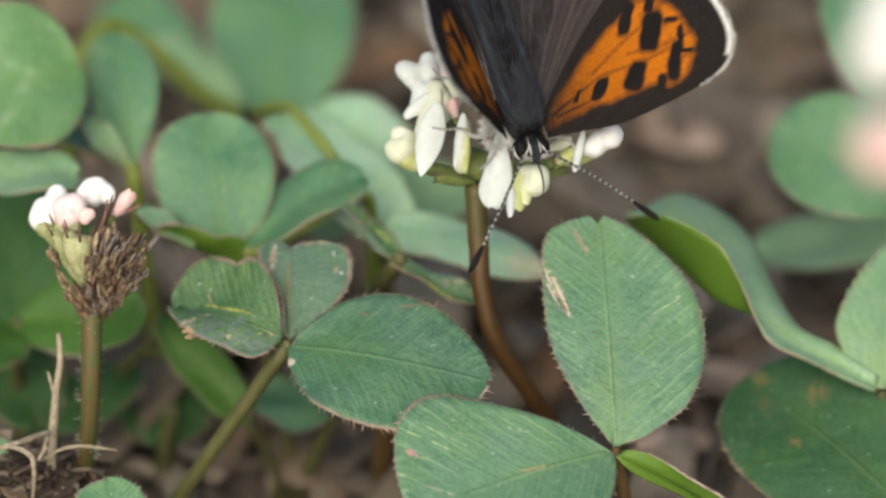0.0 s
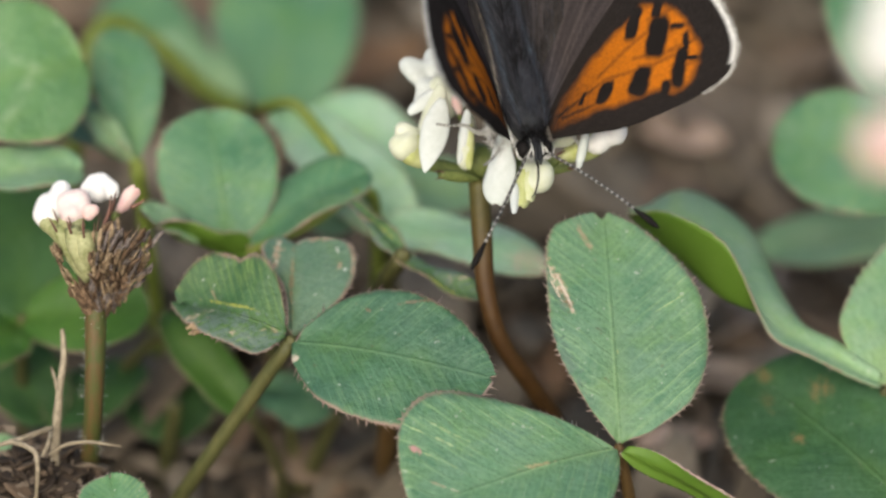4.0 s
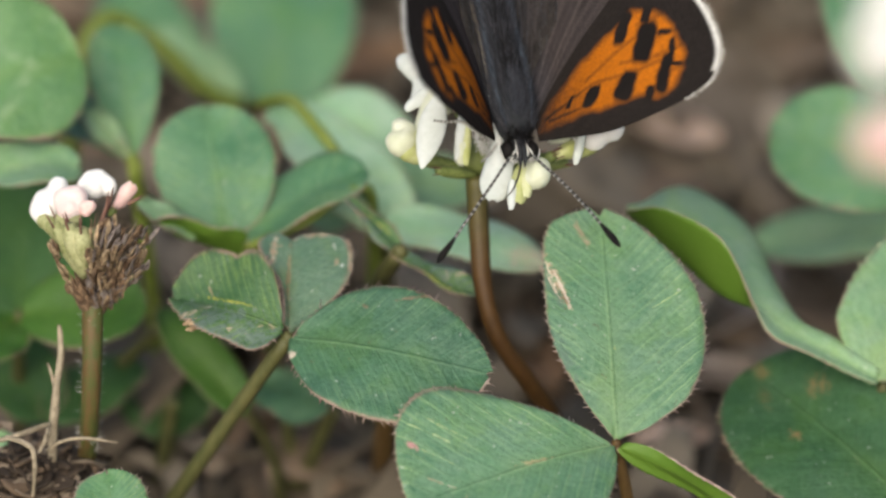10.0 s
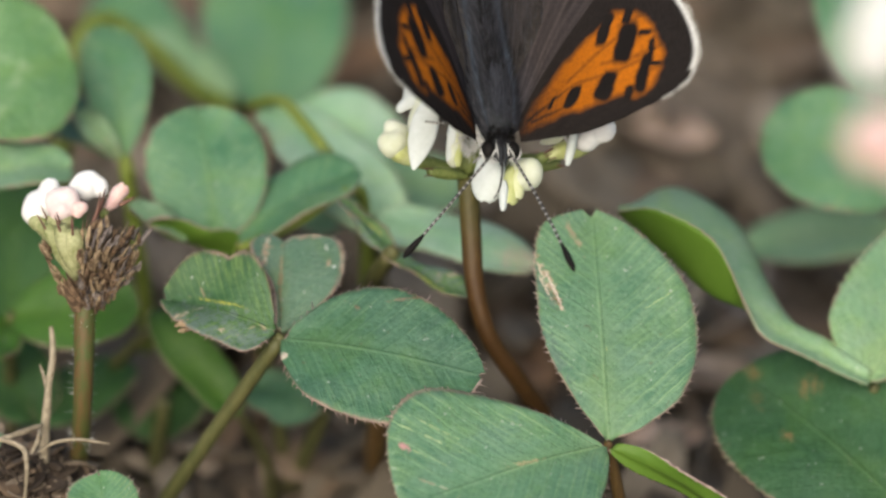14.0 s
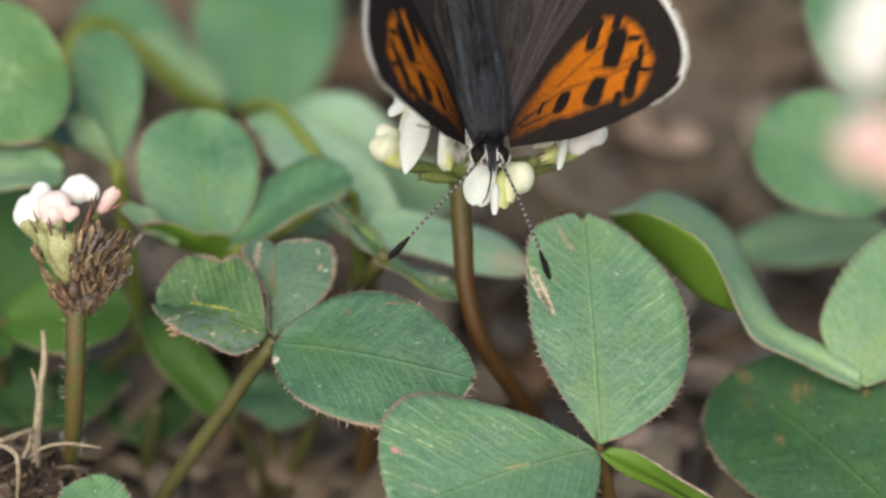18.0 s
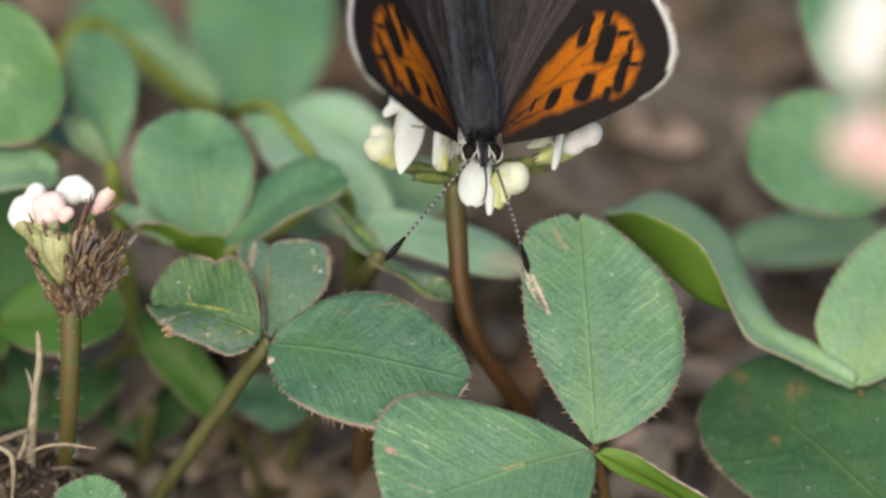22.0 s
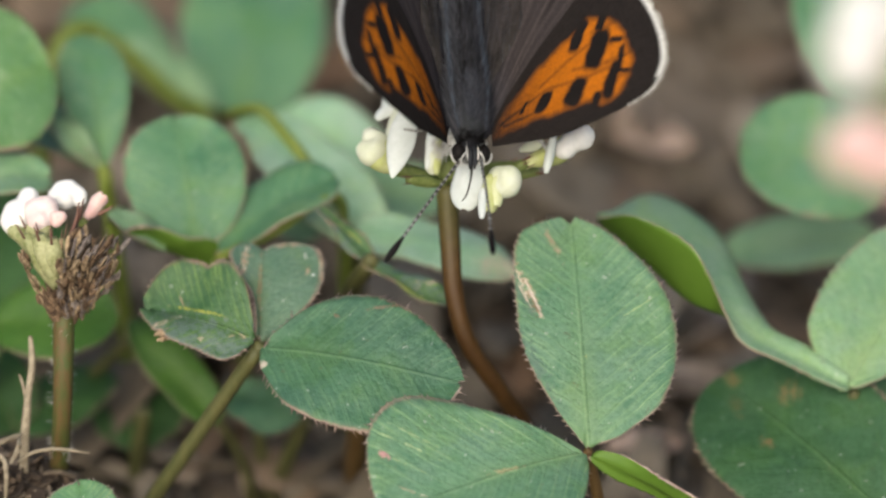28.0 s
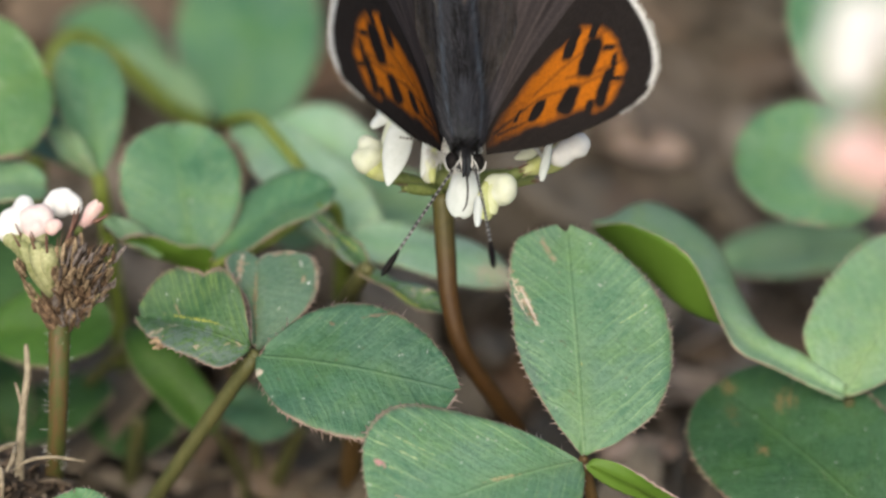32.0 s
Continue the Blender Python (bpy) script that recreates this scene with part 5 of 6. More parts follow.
for k in range(290):
    # withered florets stand packed about the lower side of the head
    px, py = rng.uniform(-0.6, 3.1), rng.uniform(-1.4, 1.6)
    hz = rng.uniform(0.2, 6.6)
    lim = 0.9 + 0.42 * hz
    px, py = px * min(lim / 3.0, 1.0), py * min(lim / 2.4, 1.0)
    start = foot + np.array((px + 0.05 * hz, py, hz * 0.86))
    way = unit((px * 0.14 + 0.03 * hz + rng.uniform(-0.22, 0.22), py * 0.3 + rng.uniform(-0.3, 0.1), 1.0))
    ln, r = rng.uniform(0.9, 2.1), rng.uniform(0.07, 0.17)
    mid = start + way * ln * 0.5 + rng.uniform(-0.12, 0.12, 3)
    end = start + way * ln + rng.uniform(-0.25, 0.25, 3)
    mat = (WITHERED, WITHERED_TAN, WITHERED_GREY)[k % 3]
    if k % 5:
        petal("withered_floret", fading, mat, thick=0.04, base=start, tip=end, face=rng.normal(size=3), width=r * 2.5, cup=1.8, peak=0.5, blunt=0.6, curl=rng.uniform(-0.3, 0.3), rows=12, cols=7, crease=0.5, frill=0.2, seed=k)
    else:
        v, f = tube([start, mid, end], [r * 0.3, r * 0.5, r * 0.5, r * 0.06], 6, 9, 0.4, k)
        mesh_object("withered_floret", v, f, mat, fading)
for k in range(18):
    start = foot + np.array((rng.uniform(-0.9, 0.0), rng.uniform(-0.8, 0.3), rng.uniform(0.0, 1.4)))
    way = unit((rng.uniform(-0.75, -0.1), rng.uniform(-0.5, 0.2), 0.9))
    ln = rng.uniform(1.0, 2.4)
    v, f = tube([start, start + way * ln * 0.5 + rng.uniform(-0.1, 0.1, 3), start + way * ln], [0.14, 0.24, 0.2, 0.05], 7, 9, 0.25, 300 + k)
    mesh_object("withered_floret", v, f, WITHERED, fading)
for k in range(16):
    # dried calyx threads up the side of the head
    t = rng.uniform(0, 1)
    start = np.array((-24.4, -2.9, 28.4)) * (1 - t) + np.array((-26.2, -1.1, 32.1)) * t + rng.uniform(-0.25, 0.25, 3)
    way = unit((-0.42 + rng.uniform(-0.12, 0.2), rng.uniform(-0.3, 0.1), 0.85))
    ln = rng.uniform(0.9, 1.9)
    v, f = tube([start, start + way * ln * 0.5 + rng.uniform(-0.1, 0.1, 3), start + way * ln], [0.09, 0.16, 0.12, 0.02], 6, 8, 0.3, 400 + k)
    mesh_object("withered_floret", v, f, (WITHERED, WITHERED_TAN)[k % 2], fading)
pieces = []
for k in range(150):
    t = rng.uniform(0, 1)
    p = np.array((-23.8, -2.5, 28.2)) * (1 - t) + np.array((-24.4, -5.2, 18.2)) * t
    a = rng.uniform(0, 6.28)
    d = np.array((math.cos(a), math.sin(a), rng.uniform(-0.1, 0.4)))
    pieces.append(tube([p + d * 0.55, p + d * 0.85, p + d * rng.uniform(0.8, 1.15)], [0.02, 0.014, 0.006], 4, 3))
v, f = merge(pieces)
mesh_object("stem_hairs", v, f, FUR_PALE, fading, "fine pale hairs")

# the blossom close to the lens, off to one side
near = flower("white and pink clover blossom close to the viewer", [(33.2, -56.0, -1.5), (30.9, -60.2, 37.2), (27.1, -65.2, 68.6), (24.6, -67.5, 87.9)], 0.75, STEM_GREEN)
v, f = blob((24.3, -67.1, 88.4), np.eye(3), (2.0, 2.0, 2.0), 12, 16, 0.05, 3)
mesh_object("receptacle", v, f, CALYX, near)
for b, t, wd, m in (
    ((23.7, -67.5, 89.6), (20.2, -67.0, 92.1), 3.7, (PETAL_BRIGHT, PETAL_BRIGHT)), ((23.8, -66.2, 89.7), (21.1, -64.2, 92.6), 3.7, (PETAL_BRIGHT, PETAL_BRIGHT)), ((23.6, -66.0, 88.3), (20.7, -64.3, 89.0), 3.2, (PETAL_BRIGHT, PETAL_BRIGHT)),
    ((23.7, -68.6, 88.0), (19.6, -70.4, 87.2), 3.2, (PETAL_PINK, PETAL)), ((23.7, -67.6, 87.7), (20.0, -67.5, 86.1), 3.2, (PETAL_BRIGHT, PETAL_BRIGHT)), ((24.5, -67.4, 89.8), (24.1, -66.0, 93.4), 3.7, (PETAL_BRIGHT, PETAL_BRIGHT)),
    ((25.3, -67.7, 89.4), (28.3, -66.4, 91.1), 3.7, (PETAL_BRIGHT, PETAL_BRIGHT)), ((25.0, -68.6, 88.0), (27.3, -71.0, 86.4), 3.7, (PETAL_PINK, PETAL)), ((24.1, -68.9, 87.6), (22.1, -70.6, 85.2), 2.0, (PETAL_PINK, PETAL)),
):
    floret(near, b, t, (-0.21, -0.38, 0.90), wd, m, opening=0.2, seed=int(abs(t[0]) * 10))


# ---- dry scraps at the foot of the fading flower ----
def scrap(name, label, category, lines, mat):
    ob = thing(name, (lines[0][0][0][0], lines[0][0][0][1], 0), label, category)
    for pts, r in lines:
        v, f = tube(pts, r, 8, 20, 0.12, len(pts))
        mesh_object("strand", v, f, mat, ob)


scrap("dry_stalk", "dry tan stalk standing in the debris", "stalk", [
    ([(-27.1, -6.4, 14.7), (-26.7, -5.4, 19.6), (-26.4, -4.3, 22.9), (-26.1, -3.0, 24.8), (-26.2, -1.9, 26.4)], [0.30, 0.36, 0.26, 0.24, 0.14]),
    ([(-26.5, -4.3, 22.9), (-26.8, -3.7, 23.9), (-27.0, -3.4, 24.3)], [0.14, 0.1, 0.05])], STRAW)
scrap("dry_root", "pale dry rootlets lying over the debris", "root", [
    ([(-30.8, -8.1, 21.0), (-29.2, -7.9, 21.4), (-27.8, -6.8, 21.2), (-26.9, -5.8, 20.9)], [0.14, 0.2, 0.22, 0.16]),
    ([(-29.6, -7.9, 21.4), (-27.9, -9.0, 21.4), (-27.6, -9.8, 20.3), (-27.9, -9.5, 17.2)], [0.16, 0.2, 0.16, 0.12]),
    ([(-27.4, -8.5, 20.5), (-26.9, -7.9, 21.3), (-26.9, -6.7, 21.2)], [0.12, 0.2, 0.12])], STRAW)
scrap("dry_straw", "thin grey straw bent sideways", "straw", [
    ([(-27.0, -7.6, 20.0), (-25.8, -8.0, 21.1), (-24.2, -8.7, 21.9), (-22.0, -8.9, 21.7)], [0.1, 0.13, 0.13, 0.07])], STRAW)


def debris_mound():
    rng = np.random.RandomState(31)
    pieces = [blob((-29.4, -6.2, 11.6), np.eye(3), (7.0, 5.6, 6.2), 14, 20, 0.12, 1)]
    for k in range(900):
        a, h = rng.uniform(0, 6.28), rng.uniform(0, 1)
        c = np.array((-29.4, -6.2, 11.6))
        r = math.sqrt(max(1 - h * h, 0))
        p = c + np.array((7.3 * r * math.cos(a), 5.8 * r * math.sin(a), 6.3 * h))
        d = unit(rng.normal(size=3)) * rng.uniform(0.5, 2.4)
        pieces.append(tube([p - d * 0.5, p + rng.uniform(-0.3, 0.3, 3), p + d * 0.5], [rng.uniform(0.05, 0.2)] * 2 + [0.04], 6, 6, 0.25, k))
    for k in range(420):
        p = np.array((-29.4, -6.2, 11.6)) + np.array((7.2 * rng.uniform(-1, 1), 5.8 * rng.uniform(-1, 1), 0))
        r2 = ((p[0] - (-29.4, -6.2, 11.6)[0]) / 7.6) ** 2 + ((p[1] - (-29.4, -6.2, 11.6)[1]) / 6.2) ** 2
        p[2] += 6.2 * math.sqrt(max(1 - r2, 0.0)) - 0.2
        pieces.append(flake(rng, (p[0], p[1]), rng.uniform(1.0, 3.2), p[2]))
    v, f = merge(pieces)
    tagged(mesh_object("debris_mound", v, f, DEBRIS), "low mound of dry brown plant debris", "debris", kind="stuff")


debris_mound()


# ---- the butterfly ----
# its own space: x across, y towards the abdomen, z out of the back
ELEV = radians(54)
ROOT = np.array((1.55, 0.2, 0.0))
bf = thing("butterfly", (0, 0, 0), "small copper butterfly, orange and black wings half open, feeding head down", "butterfly")


def wing_point(a, b, side, lift=0.0, elev=ELEV):
    p = ROOT + a * np.array((math.cos(elev), 0, math.sin(elev))) + np.array((0, b, 0)) + lift * np.array((-math.sin(elev), 0, math.cos(elev)))
    return p * np.array((side, 1, 1))


def inside_soft(pts, poly, soft):
    """1 inside a polygon, 0 outside, with a soft edge."""
    poly = np.asarray(poly, float)
    x, y = pts[:, 0], pts[:, 1]
    inn = np.zeros(len(pts), bool)
    dist = np.full(len(pts), 1e9)
    for (x0, y0), (x1, y1) in zip(poly, np.roll(poly, -1, 0)):
        cross = ((y0 > y) != (y1 > y)) & (x < (x1 - x0) * (y - y0) / (y1 - y0 + 1e-12) + x0)
        inn ^= cross
        d = np.array((x1 - x0, y1 - y0))
        t = np.clip(((x - x0) * d[0] + (y - y0) * d[1]) / (d @ d), 0, 1)
        dist = np.minimum(dist, np.hypot(x - x0 - t * d[0], y - y0 - t * d[1]))
    sgn = np.where(inn, dist, -dist)
    return np.clip(sgn / soft + 0.5, 0, 1)


def spot(pts, a, b, ua, ub, va, vb, soft=0.35):
    """1 inside a slanted, rounded square about (a, b) with the half axes u and v."""
    dx, dy = pts[:, 0] - a, pts[:, 1] - b
    det = ua * vb - ub * va
    p, q = (dx * vb - dy * va) / det, (dy * ua - dx * ub) / det
    r = (np.abs(p) ** 3.5 + np.abs(q) ** 3.5) ** (1 / 3.5)
    return np.clip((1 - r) / soft + 0.5, 0, 1)


FORE = [(0, -0.5), (2.9, -1.45), (4.8, -2.05), (6.7, -2.35), (9.1, -2.45), (11.5, -2.35), (13.4, -1.9), (14.4, -0.8), (14.75, 0.5), (14.5, 2.7), (13.7, 5.0), (12.6, 7.2), (11.2, 8.6), (9.6, 8.3), (6.5, 6.2), (4.4, 4.8), (2.2, 3.1), (0.2, 1.2)]
HIND = [(-0.6, 0.4), (2.6, 1.7), (5.4, 3.3), (8.4, 5.5), (10.0, 8.2), (10.0, 11.0), (8.6, 13.4), (6.0, 14.8), (3.4, 14.6), (-0.4, 13.0), (-2.4, 9.0), (-2.6, 4.0)]
ORANGE = [(0.2, 0.1), (0.9, 1.25), (2.3, 2.1), (4.15, 3.25), (6.0, 4.1), (7.75, 4.75), (9.0, 5.4), (10.3, 4.8), (11.2, 4.1), (11.8, 2.6), (12.15, 0.9), (11.75, -0.1), (10.75, -1.25), (9.55, -1.4), (8.2, -0.65), (6.8, -0.6), (5.1, -0.4), (3.9, -0.1), (1.8, -0.1)]
BLACK = [(4.72, 0.80, 0.48, -0.20, 0.54, 0.66), (7.42, 0.38, 0.70, -0.28, 0.60, 0.95), (10.36, 0.02, 0.50, -0.20, 0.66, 1.30), (9.48, 2.85, 0.72, -0.30, 0.70, 1.42), (8.10, 4.50, 0.46, -0.18, 0.64, 1.02), (11.28, 1.50, 0.22, -0.09, 0.34, 0.80), (11.0, 2.90, 0.55, -0.18, 0.10, 0.18), (2.96, 1.15, 0.16, -0.06, 0.30, 0.36), (11.45, 0.35, 0.5, -0.18, 0.08, 0.14), (9.0, -0.95, 0.32, -0.12, 0.30, 0.6), (10.0, 4.75, 0.36, -0.15, 0.25, 0.6)]
NERVES = [((0.87, 0.76), (5.0, 1.62)), ((5.0, 1.62), (8.8, 1.05)), ((8.8, 1.05), (10.1, 1.1)), ((4.6, 2.05), (7.1, 3.0)), ((7.1, 3.0), (8.9, 3.45)), ((7.4, 2.1), (9.0, 1.75)), ((1.2, 0.5), (4.2, 0.3)), ((9.2, 4.3), (11.4, 4.2)), ((9.8, 0.0), (12.2, 0.1)), ((10.0, 1.5), (12.2, 1.5)), ((9.5, 2.9), (12.0, 2.7))]


def wing(name, side, outline, fore, label):
    loop = np.array(outline, float)
    line = smooth_line(np.vstack([loop, loop[:1]]), 240)[:-1]
    centre = np.array((6.0, 1.8)) if fore else np.array((4.6, 8.0))
    rho = np.concatenate([np.linspace(0.012, 0.9, 50), np.linspace(0.915, 1.0, 8)])
    ab = centre + rho[:, None, None] * (line - centre)
    n, m = ab.shape[:2]
    pts = ab.reshape(-1, 2)
    rr = np.repeat(rho, m)
    rng = np.random.RandomState(3 if side > 0 else 4)
    dark = np.array((0.0140, 0.0112, 0.0106))
    black = np.array((0.0085, 0.0070, 0.0068))
    col = np.tile(dark, (len(pts), 1)) * rng.uniform(0.75, 1.25, (len(pts), 1))
    if fore:
        wob = np.stack([np.sin(pts[:, 1] * 3.1 + 1) * 0.05 + np.sin(pts[:, 1] * 7.3) * 0.03, np.sin(pts[:, 0] * 2.7) * 0.05 + np.sin(pts[:, 0] * 6.1 + 2) * 0.03], -1)
        q = pts + wob
        o = inside_soft(q, ORANGE, 0.55)
        shade = 0.62 + 0.38 * np.clip((pts[:, 0] - 1.0) / 6.5, 0, 1)
        orange = np.array((0.355, 0.102, 0.007)) * shade[:, None]
        k = np.zeros(len(pts))
        for s in BLACK:
            k = np.maximum(k, spot(q, *s))
        for (x0, y0), (x1, y1) in NERVES:
            d = np.array((x1 - x0, y1 - y0))
            t = np.clip(((pts[:, 0] - x0) * d[0] + (pts[:, 1] - y0) * d[1]) / (d @ d), 0, 1)
            dist = np.hypot(pts[:, 0] - x0 - t * d[0], pts[:, 1] - y0 - t * d[1])
            k = np.maximum(k, 0.42 * np.clip(1.4 - dist / (0.10 + 0.008 * pts[:, 0]), 0, 1))
        base_dust = np.clip(1 - (pts[:, 0] - 0.6) / 4.2, 0, 1) * 0.68
        speck = np.sin(pts[:, 0] * 9.1 + np.sin(pts[:, 1] * 7.7) * 2) * np.sin(pts[:, 1] * 11.3 + np.sin(pts[:, 0] * 5.9) * 2)
        base_dust = base_dust + np.clip(speck - 0.25, 0, 1) * 0.45 * np.clip(1 - (pts[:, 0] - 3) / 8, 0.25, 1)
        col = col + (black - col) * np.clip(k * inside_soft(q, ORANGE, 2.0), 0, 1)[:, None]
        o = o * (1 - np.clip(k + base_dust, 0, 1))
        col = col * (1 - o[:, None]) + orange * rng.uniform(0.85, 1.12, (len(pts), 1)) * o[:, None]
        outer = np.clip((pts[:, 0] - 9.0) / 1.0, 0, 1) * (pts[:, 1] > -1.2)
    else:
        ang = np.arctan2(pts[:, 1] - 0.5, pts[:, 0] + 1.2)
        rays = 0.5 + 0.25 * np.sin(ang * 31 + 0.8) + 0.25 * np.sin(ang * 83 + np.sin(pts[:, 1] * 0.9))
        col = col * (1.9 + 1.9 * rays[:, None] ** 2) + np.array((0.006, 0.0055, 0.0075))
        inner = np.clip((2.4 - pts[:, :1]) / 2.4, 0, 1)
        col = col + (np.array((0.036, 0.035, 0.043)) * (0.6 + 0.8 * rays[:, None]) - col) * inner * 0.8
        slit = np.clip(np.sin(ang * 23 + 1.7) - 0.72, 0, 1) * np.clip(np.sin(pts[:, 1] * 0.8 + ang * 9), 0, 1) * 2.4
        col = col * (1 - 0.75 * np.clip(slit, 0, 1))[:, None]
        outer = ((pts[:, 1] > 9) & (pts[:, 0] > 3) & (side > 0)).astype(float)
    fringe = np.clip((rr - 0.945) / 0.03, 0, 1) * outer
    col = col * (1 - fringe[:, None]) + np.array((0.56, 0.55, 0.54)) * rng.uniform(0.75, 1.1, (len(pts), 1)) * fringe[:, None]
    edge = np.clip((rr - 0.955) / 0.045, 0, 1) * outer * rng.uniform(-0.007, 0.007, len(pts))
    pts = pts + (pts - centre) * edge[:, None]
    lift = 0.25 * np.sin(pts[:, 0] / 14.0 * math.pi) + 0.02 * np.sin(np.arctan2(pts[:, 1] + 3, pts[:, 0] + 2) * 40)
    if not fore:
        lift = lift - 0.14
    lift = lift - (1.5 if side < 0 else 0.0) * (pts[:, 0] / 14.6) ** 2
    elev = ELEV
    g = np.array([wing_point(a, b, side, l, elev) for (a, b), l in zip(pts, lift)])
    nrm = np.array((-math.sin(elev) * side, 0, math.cos(elev)))
    verts = np.vstack([g, g - nrm * 0.06])
    k = len(g)
    f1 = grid_faces(n, m, 0, side > 0, True)
    f2 = grid_faces(n, m, k, side < 0, True)
    ring = (n - 1) * m + np.arange(m)
    nx = np.roll(ring, -1)
    f3 = np.stack([ring, nx, nx + k, ring + k], -1)
    cap = [tuple(range(m)), tuple(range(k + m - 1, k - 1, -1))]
    pale = np.clip((pts[:, :1] - 2.5) / 1.5, 0, 1) * (rr[:, None] < 0.9)
    pale = pale * np.clip((2.0 - pts[:, 1:]) / 1.0, 0, 1) * fore
    under = dark + (np.array((0.30, 0.24, 0.18)) - dark) * pale
    ob = mesh_object(name, verts, [tuple(f) for f in np.vstack([f1, f2, f3])] + cap, WING, bf, label, tint=np.vstack([col, under]))
    return ob


for side in (1, -1):
    wing("forewing", side, FORE, True, "orange forewing with black spots, brown border and white fringe")
    wing("hindwing", side, HIND, False, "dark brown hairy hindwing")

v, f = blob((0, 2.2, 0.0), np.array(((1, 0, 0), (0, 0, 1), (0, 1, 0))), (1.30, 1.42, 2.9), 20, 26, 0.05, 1)
mesh_object("thorax", v, f, FUR, bf)
v, f = tube([(0, 4.5, -0.1), (0, 8, -0.2), (0, 11.5, -0.6), (0, 14, -1.2)], [1.05, 0.98, 0.9, 0.35], 18, 26, 0.04, 2)
mesh_object("abdomen", v, f, FUR, bf)
v, f = blob((0, -0.85, -0.25), np.eye(3), (0.85, 0.75, 0.8), 16, 20, 0.05, 3)
head = mesh_object("head", v, f, FUR, bf)
for side in (-1, 1):
    v, f = blob((0.86 * side, -1.0, 0.0), np.eye(3), (0.50, 0.66, 0.64), 18, 22, 0.0, 4)
    mesh_object("eye", v, f, EYE_BLACK, head, "glossy black compound eye")
    # white scales round the eye, and the palps in front
    ring = [np.array((0.86 * side, -1.0, 0.0)) + 0.60 * math.cos(a) * side * np.array((0.93, 0, 0.30 * side)) + 0.72 * math.sin(a) * np.array((0, 0.875, 0.45)) for a in np.linspace(-1.9, 0.1, 9)]
    v, f = tube(ring, [0.02, 0.05, 0.08, 0.06, 0.02], 7, 24, 0.4, 5)
    mesh_object("eye_rim", v, f, FUR_PALE, head, "white rim of the eye")
    v, f = tube([(0.34 * side, -0.35, 0.42), (0.40 * side, -0.95, 0.52), (0.36 * side, -1.5, 0.42), (0.30 * side, -1.75, 0.2)], [0.02, 0.04, 0.05, 0.02], 8, 16, 0.4, 6)
    mesh_object("face_stripe", v, f, FUR_PALE, head, "white stripe of scales beside the eye")
    v, f = tube([(0.42 * side, -1.10, 0.62), (0.62 * side, -1.42, 0.56), (0.84 * side, -1.72, 0.28)], [0.02, 0.05, 0.05, 0.02], 7, 14, 0.4, 9)
    mesh_object("cheek_stripe", v, f, FUR_PALE, head, "white stripe of scales under the eye")
    v, f = tube([(0.10 * side, -0.6, 0.50), (0.16 * side, -1.2, 0.52), (0.17 * side, -1.8, 0.30), (0.16 * side, -2.25, 0.05)], [0.05, 0.15, 0.16, 0.05], 8, 16, 0.15, 7)
    mesh_object("palp", v, f, FUR, head, "dark bristly palp")
v, f = tube([(0.0, 0.0, 0.0), (0.05, -0.9, 0.15), (0.03, -1.7, 0.15), (-0.05, -2.5, -0.1), (-0.25, -2.9, -0.4)], [0.10, 0.08, 0.07, 0.06, 0.04], 8, 24)
proboscis = mesh_object("proboscis", v, f, PROBOSCIS, bf, "thin dark proboscis reaching into the floret")


def hairs(name, count, seed, place, mat, length, width=0.035):
    rng = np.random.RandomState(seed)
    pieces = []
    for k in range(count):
        p, d = place(rng)
        l = rng.uniform(0.6, 1.2) * length
        q = p + d * l * 0.5 + rng.uniform(-0.08, 0.08, 3)
        pieces.append(tube([p, q, p + d * l + rng.uniform(-0.15, 0.15, 3)], [width, width * 0.8, 0.008], 3, 4))
    v, f = merge(pieces)
    return mesh_object(name, v, f, mat, bf, smooth=False)


def back_hair(rng):
    y, a = rng.uniform(0.0, 11.0), rng.uniform(-1.4, 1.4)
    r = 1.30 * math.sqrt(max(1 - ((y - 2.3) / 3.6) ** 2, 0.2)) if y < 4.4 else 1.05
    p = np.array((math.sin(a) * r, y, math.cos(a) * r - 0.1))
    return p, unit((math.sin(a) * 0.5 + rng.uniform(-0.2, 0.2), 1.0, math.cos(a) * 0.35))


def breast_hair(rng):
    a = rng.uniform(2.6, 3.7)
    p = np.array((math.sin(a) * 1.35, rng.uniform(0.0, 3.8), math.cos(a) * 1.3))
    return p, unit((math.sin(a), rng.uniform(-0.4, 0.8), math.cos(a)))


def brow_hair(rng):
    p = np.array((rng.uniform(-0.4, 0.4), rng.uniform(-0.8, 0.4), rng.uniform(0.3, 0.75)))
    return p, unit((p[0] * 0.5, rng.uniform(-1.0, 0.1), 0.8))


def cheek_hair(rng):
    a = rng.uniform(0, 6.28)
    p = np.array((0.75 * math.cos(a), -1.45 + 0.35 * math.sin(a), rng.uniform(-0.2, 0.25)))
    return p, unit((math.cos(a) * 0.5, -1.0, 0.3))


def wing_hair(rng):
    side = rng.choice((-1, 1))
    a, b = rng.uniform(0.1, 3.2), rng.uniform(2.6, 12.0)
    if b < 4 + a:
        b = 4 + a
    p = wing_point(a, b, side, 0.0)
    return p, unit(wing_point(a + 0.25, b + 1.0, side, 0.12) - p)


def leg_base_hair(rng):
    d = unit(rng.normal(size=3))
    return np.array((-1.4, 1.2, -2.0)) + d * np.array((0.6, 1.5, 0.6)) * rng.uniform(0.5, 1.0), d


